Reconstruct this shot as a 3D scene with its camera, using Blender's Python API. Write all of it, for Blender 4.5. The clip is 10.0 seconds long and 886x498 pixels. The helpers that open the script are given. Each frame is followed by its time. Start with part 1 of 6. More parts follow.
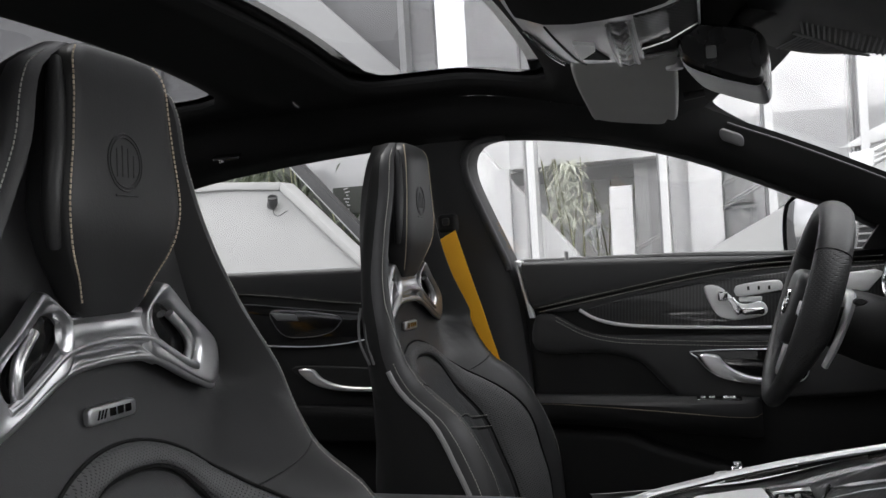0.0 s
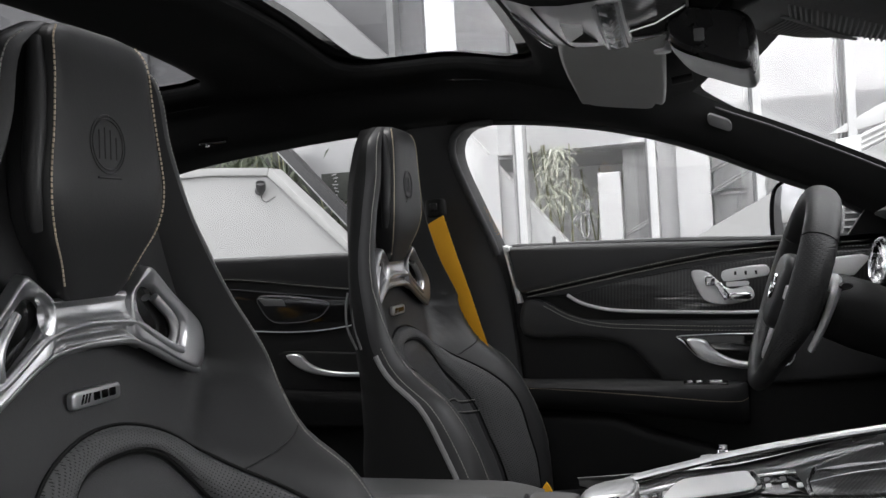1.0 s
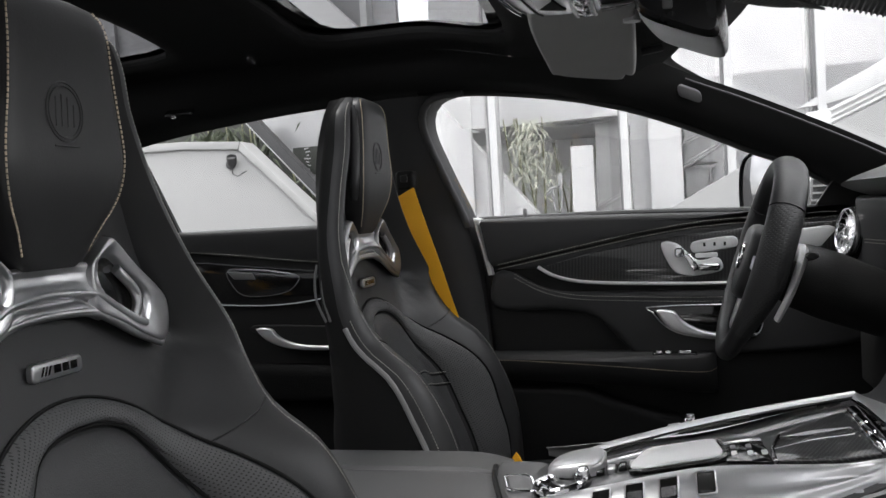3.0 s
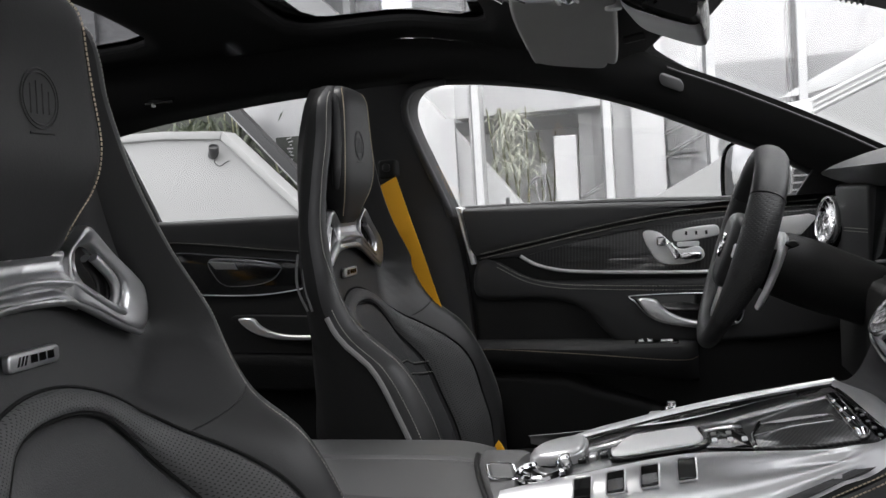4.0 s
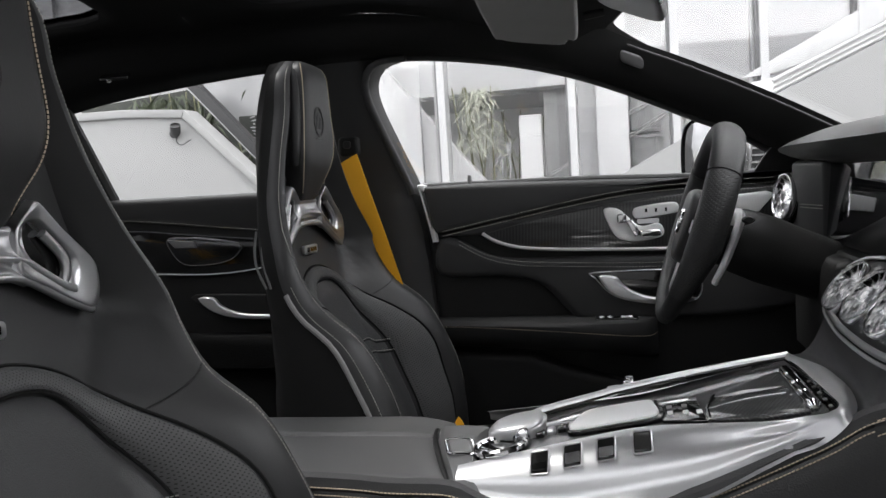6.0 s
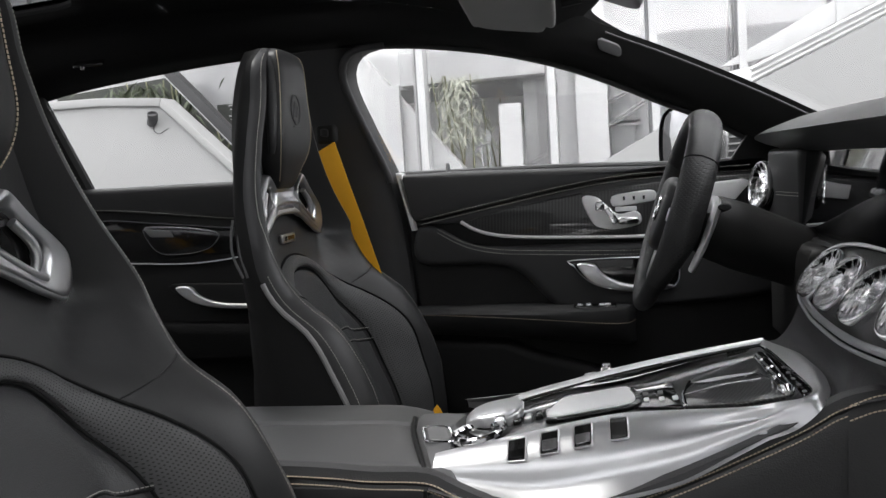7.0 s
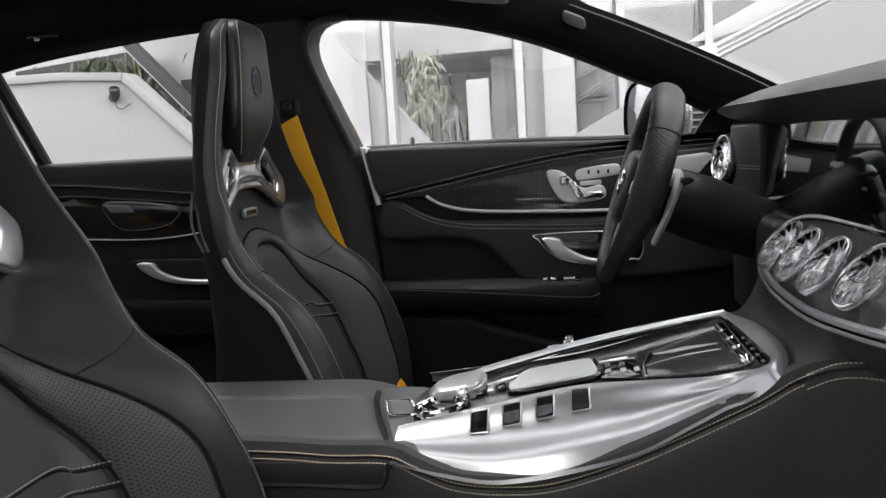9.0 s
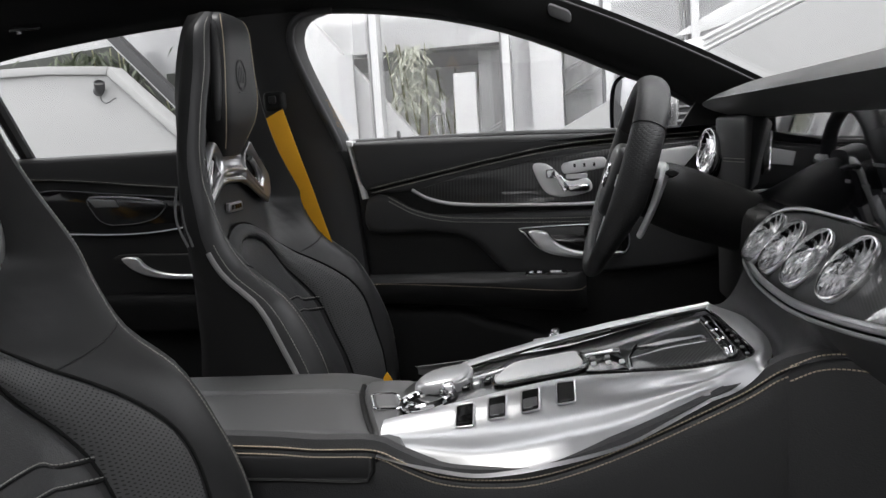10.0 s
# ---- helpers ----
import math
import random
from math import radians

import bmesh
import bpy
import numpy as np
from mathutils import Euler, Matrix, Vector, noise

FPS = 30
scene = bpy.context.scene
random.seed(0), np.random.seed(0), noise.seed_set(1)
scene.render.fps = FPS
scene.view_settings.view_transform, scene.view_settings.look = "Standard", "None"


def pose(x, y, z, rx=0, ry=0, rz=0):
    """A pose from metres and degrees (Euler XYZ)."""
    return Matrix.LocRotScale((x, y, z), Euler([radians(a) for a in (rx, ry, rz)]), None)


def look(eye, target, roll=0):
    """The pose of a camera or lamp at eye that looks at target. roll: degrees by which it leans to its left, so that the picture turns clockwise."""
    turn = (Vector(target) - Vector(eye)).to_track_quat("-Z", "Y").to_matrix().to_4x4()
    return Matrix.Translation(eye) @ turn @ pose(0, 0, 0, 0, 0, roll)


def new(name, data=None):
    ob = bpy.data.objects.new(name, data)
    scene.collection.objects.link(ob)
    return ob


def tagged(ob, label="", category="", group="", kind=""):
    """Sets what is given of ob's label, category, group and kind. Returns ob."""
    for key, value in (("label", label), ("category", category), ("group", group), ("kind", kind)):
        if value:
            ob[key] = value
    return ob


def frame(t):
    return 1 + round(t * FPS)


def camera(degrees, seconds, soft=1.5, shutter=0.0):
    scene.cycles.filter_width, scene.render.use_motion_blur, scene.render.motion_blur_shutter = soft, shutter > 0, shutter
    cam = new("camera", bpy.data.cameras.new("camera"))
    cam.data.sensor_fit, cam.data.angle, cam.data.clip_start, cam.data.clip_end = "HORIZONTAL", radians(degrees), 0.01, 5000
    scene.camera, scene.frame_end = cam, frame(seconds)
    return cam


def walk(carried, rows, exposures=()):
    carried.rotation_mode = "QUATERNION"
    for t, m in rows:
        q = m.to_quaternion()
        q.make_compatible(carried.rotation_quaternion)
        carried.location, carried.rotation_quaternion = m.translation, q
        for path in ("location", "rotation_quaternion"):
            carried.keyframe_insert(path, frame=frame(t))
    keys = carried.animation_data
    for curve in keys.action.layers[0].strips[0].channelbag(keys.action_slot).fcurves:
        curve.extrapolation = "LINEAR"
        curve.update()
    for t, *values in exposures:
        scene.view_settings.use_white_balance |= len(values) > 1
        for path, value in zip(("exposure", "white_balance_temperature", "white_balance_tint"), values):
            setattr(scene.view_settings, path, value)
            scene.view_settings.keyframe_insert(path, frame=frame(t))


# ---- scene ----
cam = camera(53.3, 10.0)
PATH = [
    (0, (0.111, -1.013, 1.013), (-0.469, 0.901, 1.023), -3.3),
    (0.5, (0.111, -1.011, 1.012), (-0.458, 0.906, 1.005), -3.3),
    (1, (0.112, -1.009, 1.01), (-0.446, 0.912, 0.988), -3.3),
    (1.5, (0.112, -1.007, 1.009), (-0.435, 0.917, 0.971), -3.4),
    (2, (0.113, -1.005, 1.007), (-0.421, 0.922, 0.952), -3.4),
    (2.5, (0.115, -1.003, 1.006), (-0.405, 0.927, 0.936), -3.4),
    (4, (0.118, -0.998, 1.003), (-0.352, 0.943, 0.896), -3.5),
    (4.5, (0.12, -0.996, 1.002), (-0.334, 0.948, 0.881), -3.5),
    (5, (0.122, -0.995, 1.001), (-0.315, 0.952, 0.866), -3.5),
    (5.5, (0.124, -0.994, 0.999), (-0.295, 0.957, 0.854), -3.5),
    (7, (0.13, -0.99, 0.996), (-0.227, 0.969, 0.812), -3.6),
    (7.5, (0.131, -0.988, 0.995), (-0.208, 0.973, 0.797), -3.6),
    (8, (0.134, -0.986, 0.993), (-0.189, 0.976, 0.78), -3.6),
    (8.5, (0.135, -0.985, 0.992), (-0.172, 0.979, 0.765), -3.6),
    (9, (0.136, -0.983, 0.99), (-0.154, 0.982, 0.75), -3.6),
    (9.5, (0.138, -0.981, 0.989), (-0.138, 0.984, 0.741), -3.6),
    (10, (0.139, -0.981, 0.989), (-0.125, 0.985, 0.734), -3.7),
]
walk(cam, [(t, look(e, a, r)) for t, e, a, r in PATH], [(0, 2.33), (10, 2.33)])

# ---------------------------------------------------------------- light
world = bpy.data.worlds.new("sky")
scene.world = world
world.use_nodes = True
wn, wl = world.node_tree.nodes, world.node_tree.links
wn.clear()
sky = wn.new("ShaderNodeTexSky")
sky.sky_type, sky.sun_disc = "NISHITA", False
SUN_EL, SUN_AZ = radians(72.0), radians(260.9)      # azimuth clockwise from +y
sky.sun_elevation, sky.sun_rotation = SUN_EL, SUN_AZ
grey = wn.new("ShaderNodeHueSaturation")
grey.inputs["Saturation"].default_value = 0.10
cloud_at = wn.new("ShaderNodeTexCoord")
cloud_map = wn.new("ShaderNodeMapping")
cloud_map.inputs["Scale"].default_value = (1.0, 1.0, 2.2)
cloud = wn.new("ShaderNodeTexNoise")
cloud.inputs["Scale"].default_value, cloud.inputs["Detail"].default_value, cloud.inputs["Roughness"].default_value = 2.6, 8, 0.55
cloud_ramp = wn.new("ShaderNodeValToRGB")
cloud_ramp.color_ramp.elements[0].position, cloud_ramp.color_ramp.elements[0].color = 0.42, (0, 0, 0, 1)
cloud_ramp.color_ramp.elements[1].position, cloud_ramp.color_ramp.elements[1].color = 0.66, (1, 1, 1, 1)
cloud_mix = wn.new("ShaderNodeMixRGB")
cloud_mix.inputs[2].default_value = (11.0, 11.0, 11.2, 1)
bg = wn.new("ShaderNodeBackground")
bg.inputs["Strength"].default_value = 0.148
out = wn.new("ShaderNodeOutputWorld")
wl.new(sky.outputs[0], grey.inputs["Color"])
wl.new(cloud_at.outputs["Generated"], cloud_map.inputs[0])
wl.new(cloud_map.outputs[0], cloud.inputs["Vector"])
wl.new(cloud.outputs["Fac"], cloud_ramp.inputs[0])
wl.new(cloud_ramp.outputs[0], cloud_mix.inputs[0])
wl.new(grey.outputs[0], cloud_mix.inputs[1])
wl.new(cloud_mix.outputs[0], bg.inputs["Color"])
wl.new(bg.outputs[0], out.inputs["Surface"])

sun_lamp = bpy.data.lights.new("sun", "SUN")
sun_lamp.energy, sun_lamp.angle, sun_lamp.color = 0.5, radians(13.0), (1.0, 0.985, 0.96)
sun_dir = Vector((math.sin(SUN_AZ) * math.cos(SUN_EL), math.cos(SUN_AZ) * math.cos(SUN_EL), math.sin(SUN_EL)))
sun_ob = new("sun", sun_lamp)
sun_ob.matrix_world = look(sun_dir * 40, (0, 0, 0))


# ---------------------------------------------------------------- materials
def material(name, color, rough, metal=0.0, grain=0.0, grain_scale=400, blotch=0.15, blotch_scale=6, rough_var=0.12,
             coat=0.0, spec=0.5, sheen=0.0):
    """A plain surface with two scales of variation and a fine relief."""
    m = bpy.data.materials.new(name)
    m.use_nodes = True
    n, l = m.node_tree.nodes, m.node_tree.links
    b = n["Principled BSDF"]
    at = n.new("ShaderNodeTexCoord")
    big = n.new("ShaderNodeTexNoise")
    big.inputs["Scale"].default_value, big.inputs["Detail"].default_value = blotch_scale, 6
    l.new(at.outputs["Object"], big.inputs["Vector"])
    mix = n.new("ShaderNodeMixRGB")
    mix.inputs[1].default_value = (*[c * (1 - blotch) for c in color], 1)
    mix.inputs[2].default_value = (*[min(1, c * (1 + blotch)) for c in color], 1)
    l.new(big.outputs["Fac"], mix.inputs[0])
    l.new(mix.outputs[0], b.inputs["Base Color"])
    ro = n.new("ShaderNodeMapRange")
    ro.inputs["To Min"].default_value, ro.inputs["To Max"].default_value = max(0.02, rough - rough_var), min(1, rough + rough_var)
    l.new(big.outputs["Fac"], ro.inputs["Value"])
    l.new(ro.outputs[0], b.inputs["Roughness"])
    b.inputs["Metallic"].default_value = metal
    b.inputs["Coat Weight"].default_value = coat
    b.inputs["Coat Roughness"].default_value = 0.04
    b.inputs["Specular IOR Level"].default_value = spec
    b.inputs["Sheen Weight"].default_value = sheen
    if grain:
        v = n.new("ShaderNodeTexVoronoi")
        v.inputs["Scale"].default_value = grain_scale
        l.new(at.outputs["Object"], v.inputs["Vector"])
        fine = n.new("ShaderNodeTexNoise")
        fine.inputs["Scale"].default_value, fine.inputs["Detail"].default_value = grain_scale * 0.4, 5
        l.new(at.outputs["Object"], fine.inputs["Vector"])
        add = n.new("ShaderNodeMath")
        add.operation = "ADD"
        l.new(v.outputs["Distance"], add.inputs[0])
        l.new(fine.outputs["Fac"], add.inputs[1])
        bump = n.new("ShaderNodeBump")
        bump.inputs["Strength"].default_value, bump.inputs["Distance"].default_value = grain, 0.0008
        l.new(add.outputs[0], bump.inputs["Height"])
        l.new(bump.outputs[0], b.inputs["Normal"])
    return m


def glass_material(name, color, rough=0.0, gloss=0.9, fixed=0.05):
    """A thin pane: clear, with the mirror gloss of its surface."""
    m = bpy.data.materials.new(name)
    m.use_nodes = True
    n, l = m.node_tree.nodes, m.node_tree.links
    n.remove(n["Principled BSDF"])
    clear = n.new("ShaderNodeBsdfTransparent")
    clear.inputs["Color"].default_value = (*color, 1)
    shine = n.new("ShaderNodeBsdfGlossy")
    shine.inputs["Roughness"].default_value = rough
    shine.inputs["Color"].default_value = (gloss, gloss, gloss, 1)
    mix = n.new("ShaderNodeMixShader")
    mix.inputs[0].default_value = fixed
    l.new(clear.outputs[0], mix.inputs[1])
    l.new(shine.outputs[0], mix.inputs[2])
    l.new(mix.outputs[0], n["Material Output"].inputs["Surface"])
    return m


def carbon_material(name, scale=230, rough=0.16):
    """Twill weave: two crossed sets of ribbons, shifted row by row, under a clear coat."""
    m = bpy.data.materials.new(name)
    m.use_nodes = True
    n, l = m.node_tree.nodes, m.node_tree.links
    b = n["Principled BSDF"]
    at = n.new("ShaderNodeTexCoord")
    turn = n.new("ShaderNodeMapping")
    turn.inputs["Rotation"].default_value = (radians(35), radians(40), radians(45))
    l.new(at.outputs["Object"], turn.inputs[0])
    wave = n.new("ShaderNodeTexWave")
    wave.wave_type, wave.bands_direction = "BANDS", "X"
    wave.inputs["Scale"].default_value, wave.inputs["Distortion"].default_value = scale / 6.3, 0
    l.new(turn.outputs[0], wave.inputs["Vector"])
    wave2 = n.new("ShaderNodeTexWave")
    wave2.wave_type, wave2.bands_direction = "BANDS", "Y"
    wave2.inputs["Scale"].default_value = scale / 6.3
    l.new(turn.outputs[0], wave2.inputs["Vector"])
    mul = n.new("ShaderNodeMath")
    mul.operation = "MULTIPLY"
    l.new(wave.outputs["Fac"], mul.inputs[0])
    l.new(wave2.outputs["Fac"], mul.inputs[1])
    ramp = n.new("ShaderNodeValToRGB")
    ramp.color_ramp.elements[0].position, ramp.color_ramp.elements[0].color = 0.15, (0.006, 0.006, 0.006, 1)
    ramp.color_ramp.elements[1].position, ramp.color_ramp.elements[1].color = 0.7, (0.045, 0.045, 0.046, 1)
    l.new(mul.outputs[0], ramp.inputs[0])
    l.new(ramp.outputs[0], b.inputs["Base Color"])
    bump = n.new("ShaderNodeBump")
    bump.inputs["Strength"].default_value, bump.inputs["Distance"].default_value = 0.4, 0.0006
    l.new(mul.outputs[0], bump.inputs["Height"])
    l.new(bump.outputs[0], b.inputs["Normal"])
    b.inputs["Roughness"].default_value = 0.38
    b.inputs["Coat Weight"].default_value, b.inputs["Coat Roughness"].default_value = 1.0, rough * 0.15
    return m


def perforated_material(name, color, pitch=0.0042, across=(0, 1, 0)):
    """Leather with rows of small punched holes."""
    m = bpy.data.materials.new(name)
    m.use_nodes = True
    n, l = m.node_tree.nodes, m.node_tree.links
    b = n["Principled BSDF"]
    at = n.new("ShaderNodeTexCoord")
    sep = n.new("ShaderNodeSeparateXYZ")
    l.new(at.outputs["Object"], sep.inputs[0])

    dot = n.new("ShaderNodeVectorMath")
    dot.operation = "DOT_PRODUCT"
    dot.inputs[1].default_value = across
    l.new(at.outputs["Object"], dot.inputs[0])

    def wave_of(axis, shift):
        mul = n.new("ShaderNodeMath")
        mul.operation = "MULTIPLY_ADD"
        mul.inputs[1].default_value, mul.inputs[2].default_value = 2 * math.pi / pitch, shift
        l.new(dot.outputs["Value"] if axis == "Y" else sep.outputs[axis], mul.inputs[0])
        c = n.new("ShaderNodeMath")
        c.operation = "COSINE"
        l.new(mul.outputs[0], c.inputs[0])
        return c

    cy, cz = wave_of("Y", 0), wave_of("Z", 0)
    prod = n.new("ShaderNodeMath")
    prod.operation = "MULTIPLY"
    l.new(cy.outputs[0], prod.inputs[0])
    l.new(cz.outputs[0], prod.inputs[1])
    hole = n.new("ShaderNodeMapRange")
    hole.inputs["From Min"].default_value, hole.inputs["From Max"].default_value = 0.45, 0.75
    l.new(prod.outputs[0], hole.inputs["Value"])
    mix = n.new("ShaderNodeMixRGB")
    mix.inputs[1].default_value, mix.inputs[2].default_value = (*color, 1), (0.004, 0.004, 0.004, 1)
    l.new(hole.outputs[0], mix.inputs[0])
    l.new(mix.outputs[0], b.inputs["Base Color"])
    bump = n.new("ShaderNodeBump")
    bump.invert = True
    bump.inputs["Strength"].default_value, bump.inputs["Distance"].default_value = 0.7, 0.001
    l.new(hole.outputs[0], bump.inputs["Height"])
    l.new(bump.outputs[0], b.inputs["Normal"])
    b.inputs["Roughness"].default_value = 0.5
    return m


def brushed_material(name, color, rough=0.26, metal=1.0):
    """Satin metal with fine lines along its length."""
    m = bpy.data.materials.new(name)
    m.use_nodes = True
    n, l = m.node_tree.nodes, m.node_tree.links
    b = n["Principled BSDF"]
    at = n.new("ShaderNodeTexCoord")
    sc = n.new("ShaderNodeMapping")
    sc.inputs["Scale"].default_value = (8, 700, 700)
    l.new(at.outputs["Object"], sc.inputs[0])
    no = n.new("ShaderNodeTexNoise")
    no.inputs["Scale"].default_value, no.inputs["Detail"].default_value = 1.0, 3
    l.new(sc.outputs[0], no.inputs["Vector"])
    ro = n.new("ShaderNodeMapRange")
    ro.inputs["To Min"].default_value, ro.inputs["To Max"].default_value = rough - 0.02, rough + 0.03
    l.new(no.outputs["Fac"], ro.inputs["Value"])
    l.new(ro.outputs[0], b.inputs["Roughness"])
    bump = n.new("ShaderNodeBump")
    bump.inputs["Strength"].default_value, bump.inputs["Distance"].default_value = 0.02, 0.0002
    l.new(no.outputs["Fac"], bump.inputs["Height"])
    l.new(bump.outputs[0], b.inputs["Normal"])
    b.inputs["Base Color"].default_value = (*color, 1)
    b.inputs["Metallic"].default_value = metal
    return m


LEATHER = material("black_leather", (0.025, 0.025, 0.0256), 0.42, grain=0.09, grain_scale=650, rough_var=0.06, spec=0.36)
LEATHER_SOFT = material("soft_leather", (0.036, 0.036, 0.037), 0.46, grain=0.3, grain_scale=600, rough_var=0.06)
LEATHER_DARK = material("dark_leather", (0.036, 0.036, 0.0365), 0.52, grain=0.2, grain_scale=620, rough_var=0.06, spec=0.2)
PERFORATED = perforated_material("perforated_leather", (0.072, 0.072, 0.073))
RIM_LEATHER = perforated_material("rim_leather", (0.013, 0.013, 0.0135), 0.0048, (0.62, -0.62, 0))
SUEDE = material("suede_lining", (0.018, 0.018, 0.018), 0.95, grain=0.5, grain_scale=900, spec=0.08)
PLASTIC = material("black_plastic", (0.012, 0.012, 0.012), 0.5, grain=0.25, grain_scale=900, spec=0.25)
GREY_PLASTIC = material("grey_plastic", (0.15, 0.15, 0.15), 0.55, grain=0.2, grain_scale=700)
VISOR_CLOTH = material("visor_cloth", (0.31, 0.31, 0.30), 0.9, grain=0.5, grain_scale=900)
RUBBER = material("rubber_seal", (0.045, 0.045, 0.046), 0.6)
RUBBER_GREY = material("flocked_seal", (0.10, 0.10, 0.10), 0.7)
GLOSS = material("gloss_black", (0.006, 0.006, 0.006), 0.08, rough_var=0.03, blotch=0.05, coat=0.6)
SCREEN = material("screen_glass", (0.004, 0.004, 0.005), 0.04, rough_var=0.01, blotch=0.02)
SCREEN.node_tree.nodes["Principled BSDF"].inputs["IOR"].default_value = 4.5
# black leather, its base raised to stand in for the sunlit lid
ARM_LEATHER_LIT = material("lit_armrest_leather", (0.072, 0.072, 0.0725), 0.42, grain=0.12, grain_scale=600, rough_var=0.04, spec=0.5)
DARK_CHROME = material("dark_chrome", (0.22, 0.22, 0.23), 0.16, metal=1.0, blotch=0.05, rough_var=0.03)
CARBON = carbon_material("carbon_fibre", 600)
SILVER = material("satin_aluminium", (0.68, 0.68, 0.69), 0.37, metal=1.0, blotch=0.03, blotch_scale=3, rough_var=0.03)
SATIN = brushed_material("satin_silver", (0.62, 0.62, 0.63), 0.33)
CHROME = material("chrome", (0.82, 0.82, 0.83), 0.09, metal=1.0, blotch=0.04, rough_var=0.04)
PALE = material("pale_satin_button", (0.72, 0.72, 0.72), 0.34, metal=0.45, blotch=0.06)
PAD = material("pale_touch_pad", (0.86, 0.86, 0.86), 0.36, metal=0.05, blotch=0.05)
BRIGHT = material("satin_bright_metal", (0.66, 0.66, 0.67), 0.30, metal=0.82, blotch=0.04, rough_var=0.05)
LEGEND = material("button_legend", (0.75, 0.75, 0.75), 0.6)
WHEEL_LEATHER = material("wheel_leather", (0.014, 0.014, 0.0144), 0.44, grain=0.2, grain_scale=650, rough_var=0.06, spec=0.34)
KEY_WHITE = material("white_key", (0.85, 0.85, 0.85), 0.4, blotch=0.03)
STITCH = material("tan_stitching", (0.60, 0.50, 0.37), 0.8, grain=0.3, grain_scale=1500)
STITCH_GREY = material("grey_stitching", (0.36, 0.35, 0.32), 0.8, grain=0.3, grain_scale=1500)
BELT = material("yellow_webbing", (0.84, 0.41, 0.010), 0.75, grain=0.6, grain_scale=900, blotch=0.06)
CARPET = material("black_carpet", (0.012, 0.012, 0.012), 1.0, grain=0.8, grain_scale=500, spec=0.1)
PAINT = material("black_car_paint", (0.02, 0.02, 0.022), 0.2, coat=1.0)
WINDOW_GLASS = glass_material("window_glass", (0.98, 0.98, 0.98))
ROOF_GLASS = glass_material("tinted_roof_glass", (0.28, 0.28, 0.285))
REAR_ROOF_GLASS = glass_material("dark_roof_glass", (0.15, 0.15, 0.155))
LAMP_LENS = glass_material("lamp_lens", (0.9, 0.9, 0.9), 0.12, fixed=0.35)
MIRROR = material("mirror_glass", (0.15, 0.15, 0.155), 0.03, metal=1.0, blotch=0.01, rough_var=0.0)
WHITE_WALL = material("white_render", (0.57, 0.57, 0.568), 0.85, grain=0.02, grain_scale=60, blotch=0.04, blotch_scale=1.2)
PALE_WALL = material("pale_grey_render", (0.52, 0.52, 0.52), 0.85, grain=0.003, grain_scale=60, blotch=0.06, blotch_scale=1.1)
FRAME_WHITE = material("white_aluminium", (0.39, 0.39, 0.39), 0.4, blotch=0.05)
DARK_STEEL = material("dark_steel", (0.022, 0.022, 0.023), 0.6, blotch=0.2)
PAVING = material("concrete_paving", (0.13, 0.13, 0.128), 0.9, grain=0.6, grain_scale=40, blotch=0.2, blotch_scale=0.6)
INNER_WALL = material("shop_interior", (0.80, 0.80, 0.80), 0.9, blotch=0.3, blotch_scale=1.5)
FACADE_GLASS = glass_material("facade_glass", (0.94, 0.94, 0.94), 0.02, fixed=0.04)
DARK_PANE = material("dark_pane", (0.45, 0.45, 0.45), 0.1, blotch=0.3, blotch_scale=2)
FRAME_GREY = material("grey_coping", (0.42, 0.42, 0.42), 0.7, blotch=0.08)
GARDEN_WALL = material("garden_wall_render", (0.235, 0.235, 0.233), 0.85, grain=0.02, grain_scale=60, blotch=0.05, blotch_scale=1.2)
UNSEEN_WALL = material("unseen_wall_render", (0.18, 0.18, 0.179), 0.9, grain=0.02, grain_scale=60, blotch=0.2, blotch_scale=0.8)
FAR_GLASS = material("far_grey_glazing", (0.28, 0.28, 0.284), 0.25, blotch=0.5, blotch_scale=1.6)
COLLAR = material("satin_collar", (0.10, 0.10, 0.102), 0.34, metal=0.0, blotch=0.05)
# leaves behind the panes: the glass's haze is mixed into their colour
LEAF_HAZED = material("hazed_bamboo_leaf", (0.50, 0.51, 0.43), 0.6, blotch=0.5, blotch_scale=3)
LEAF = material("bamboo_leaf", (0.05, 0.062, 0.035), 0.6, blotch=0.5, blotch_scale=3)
# grey for the mullions' shaded sides, and for the shutter's frame and slats
FLANK_GREY = material("shade_and_shutter_grey", (0.13, 0.13, 0.132), 0.5, blotch=0.1)
HEDGE = material("dark_hedge_screen", (0.030, 0.032, 0.028), 0.9, blotch=0.6, blotch_scale=5)
STEM = material("bamboo_stem", (0.16, 0.16, 0.09), 0.6)


# ---------------------------------------------------------------- mesh helpers
def V3(*a):
    return Vector(a)


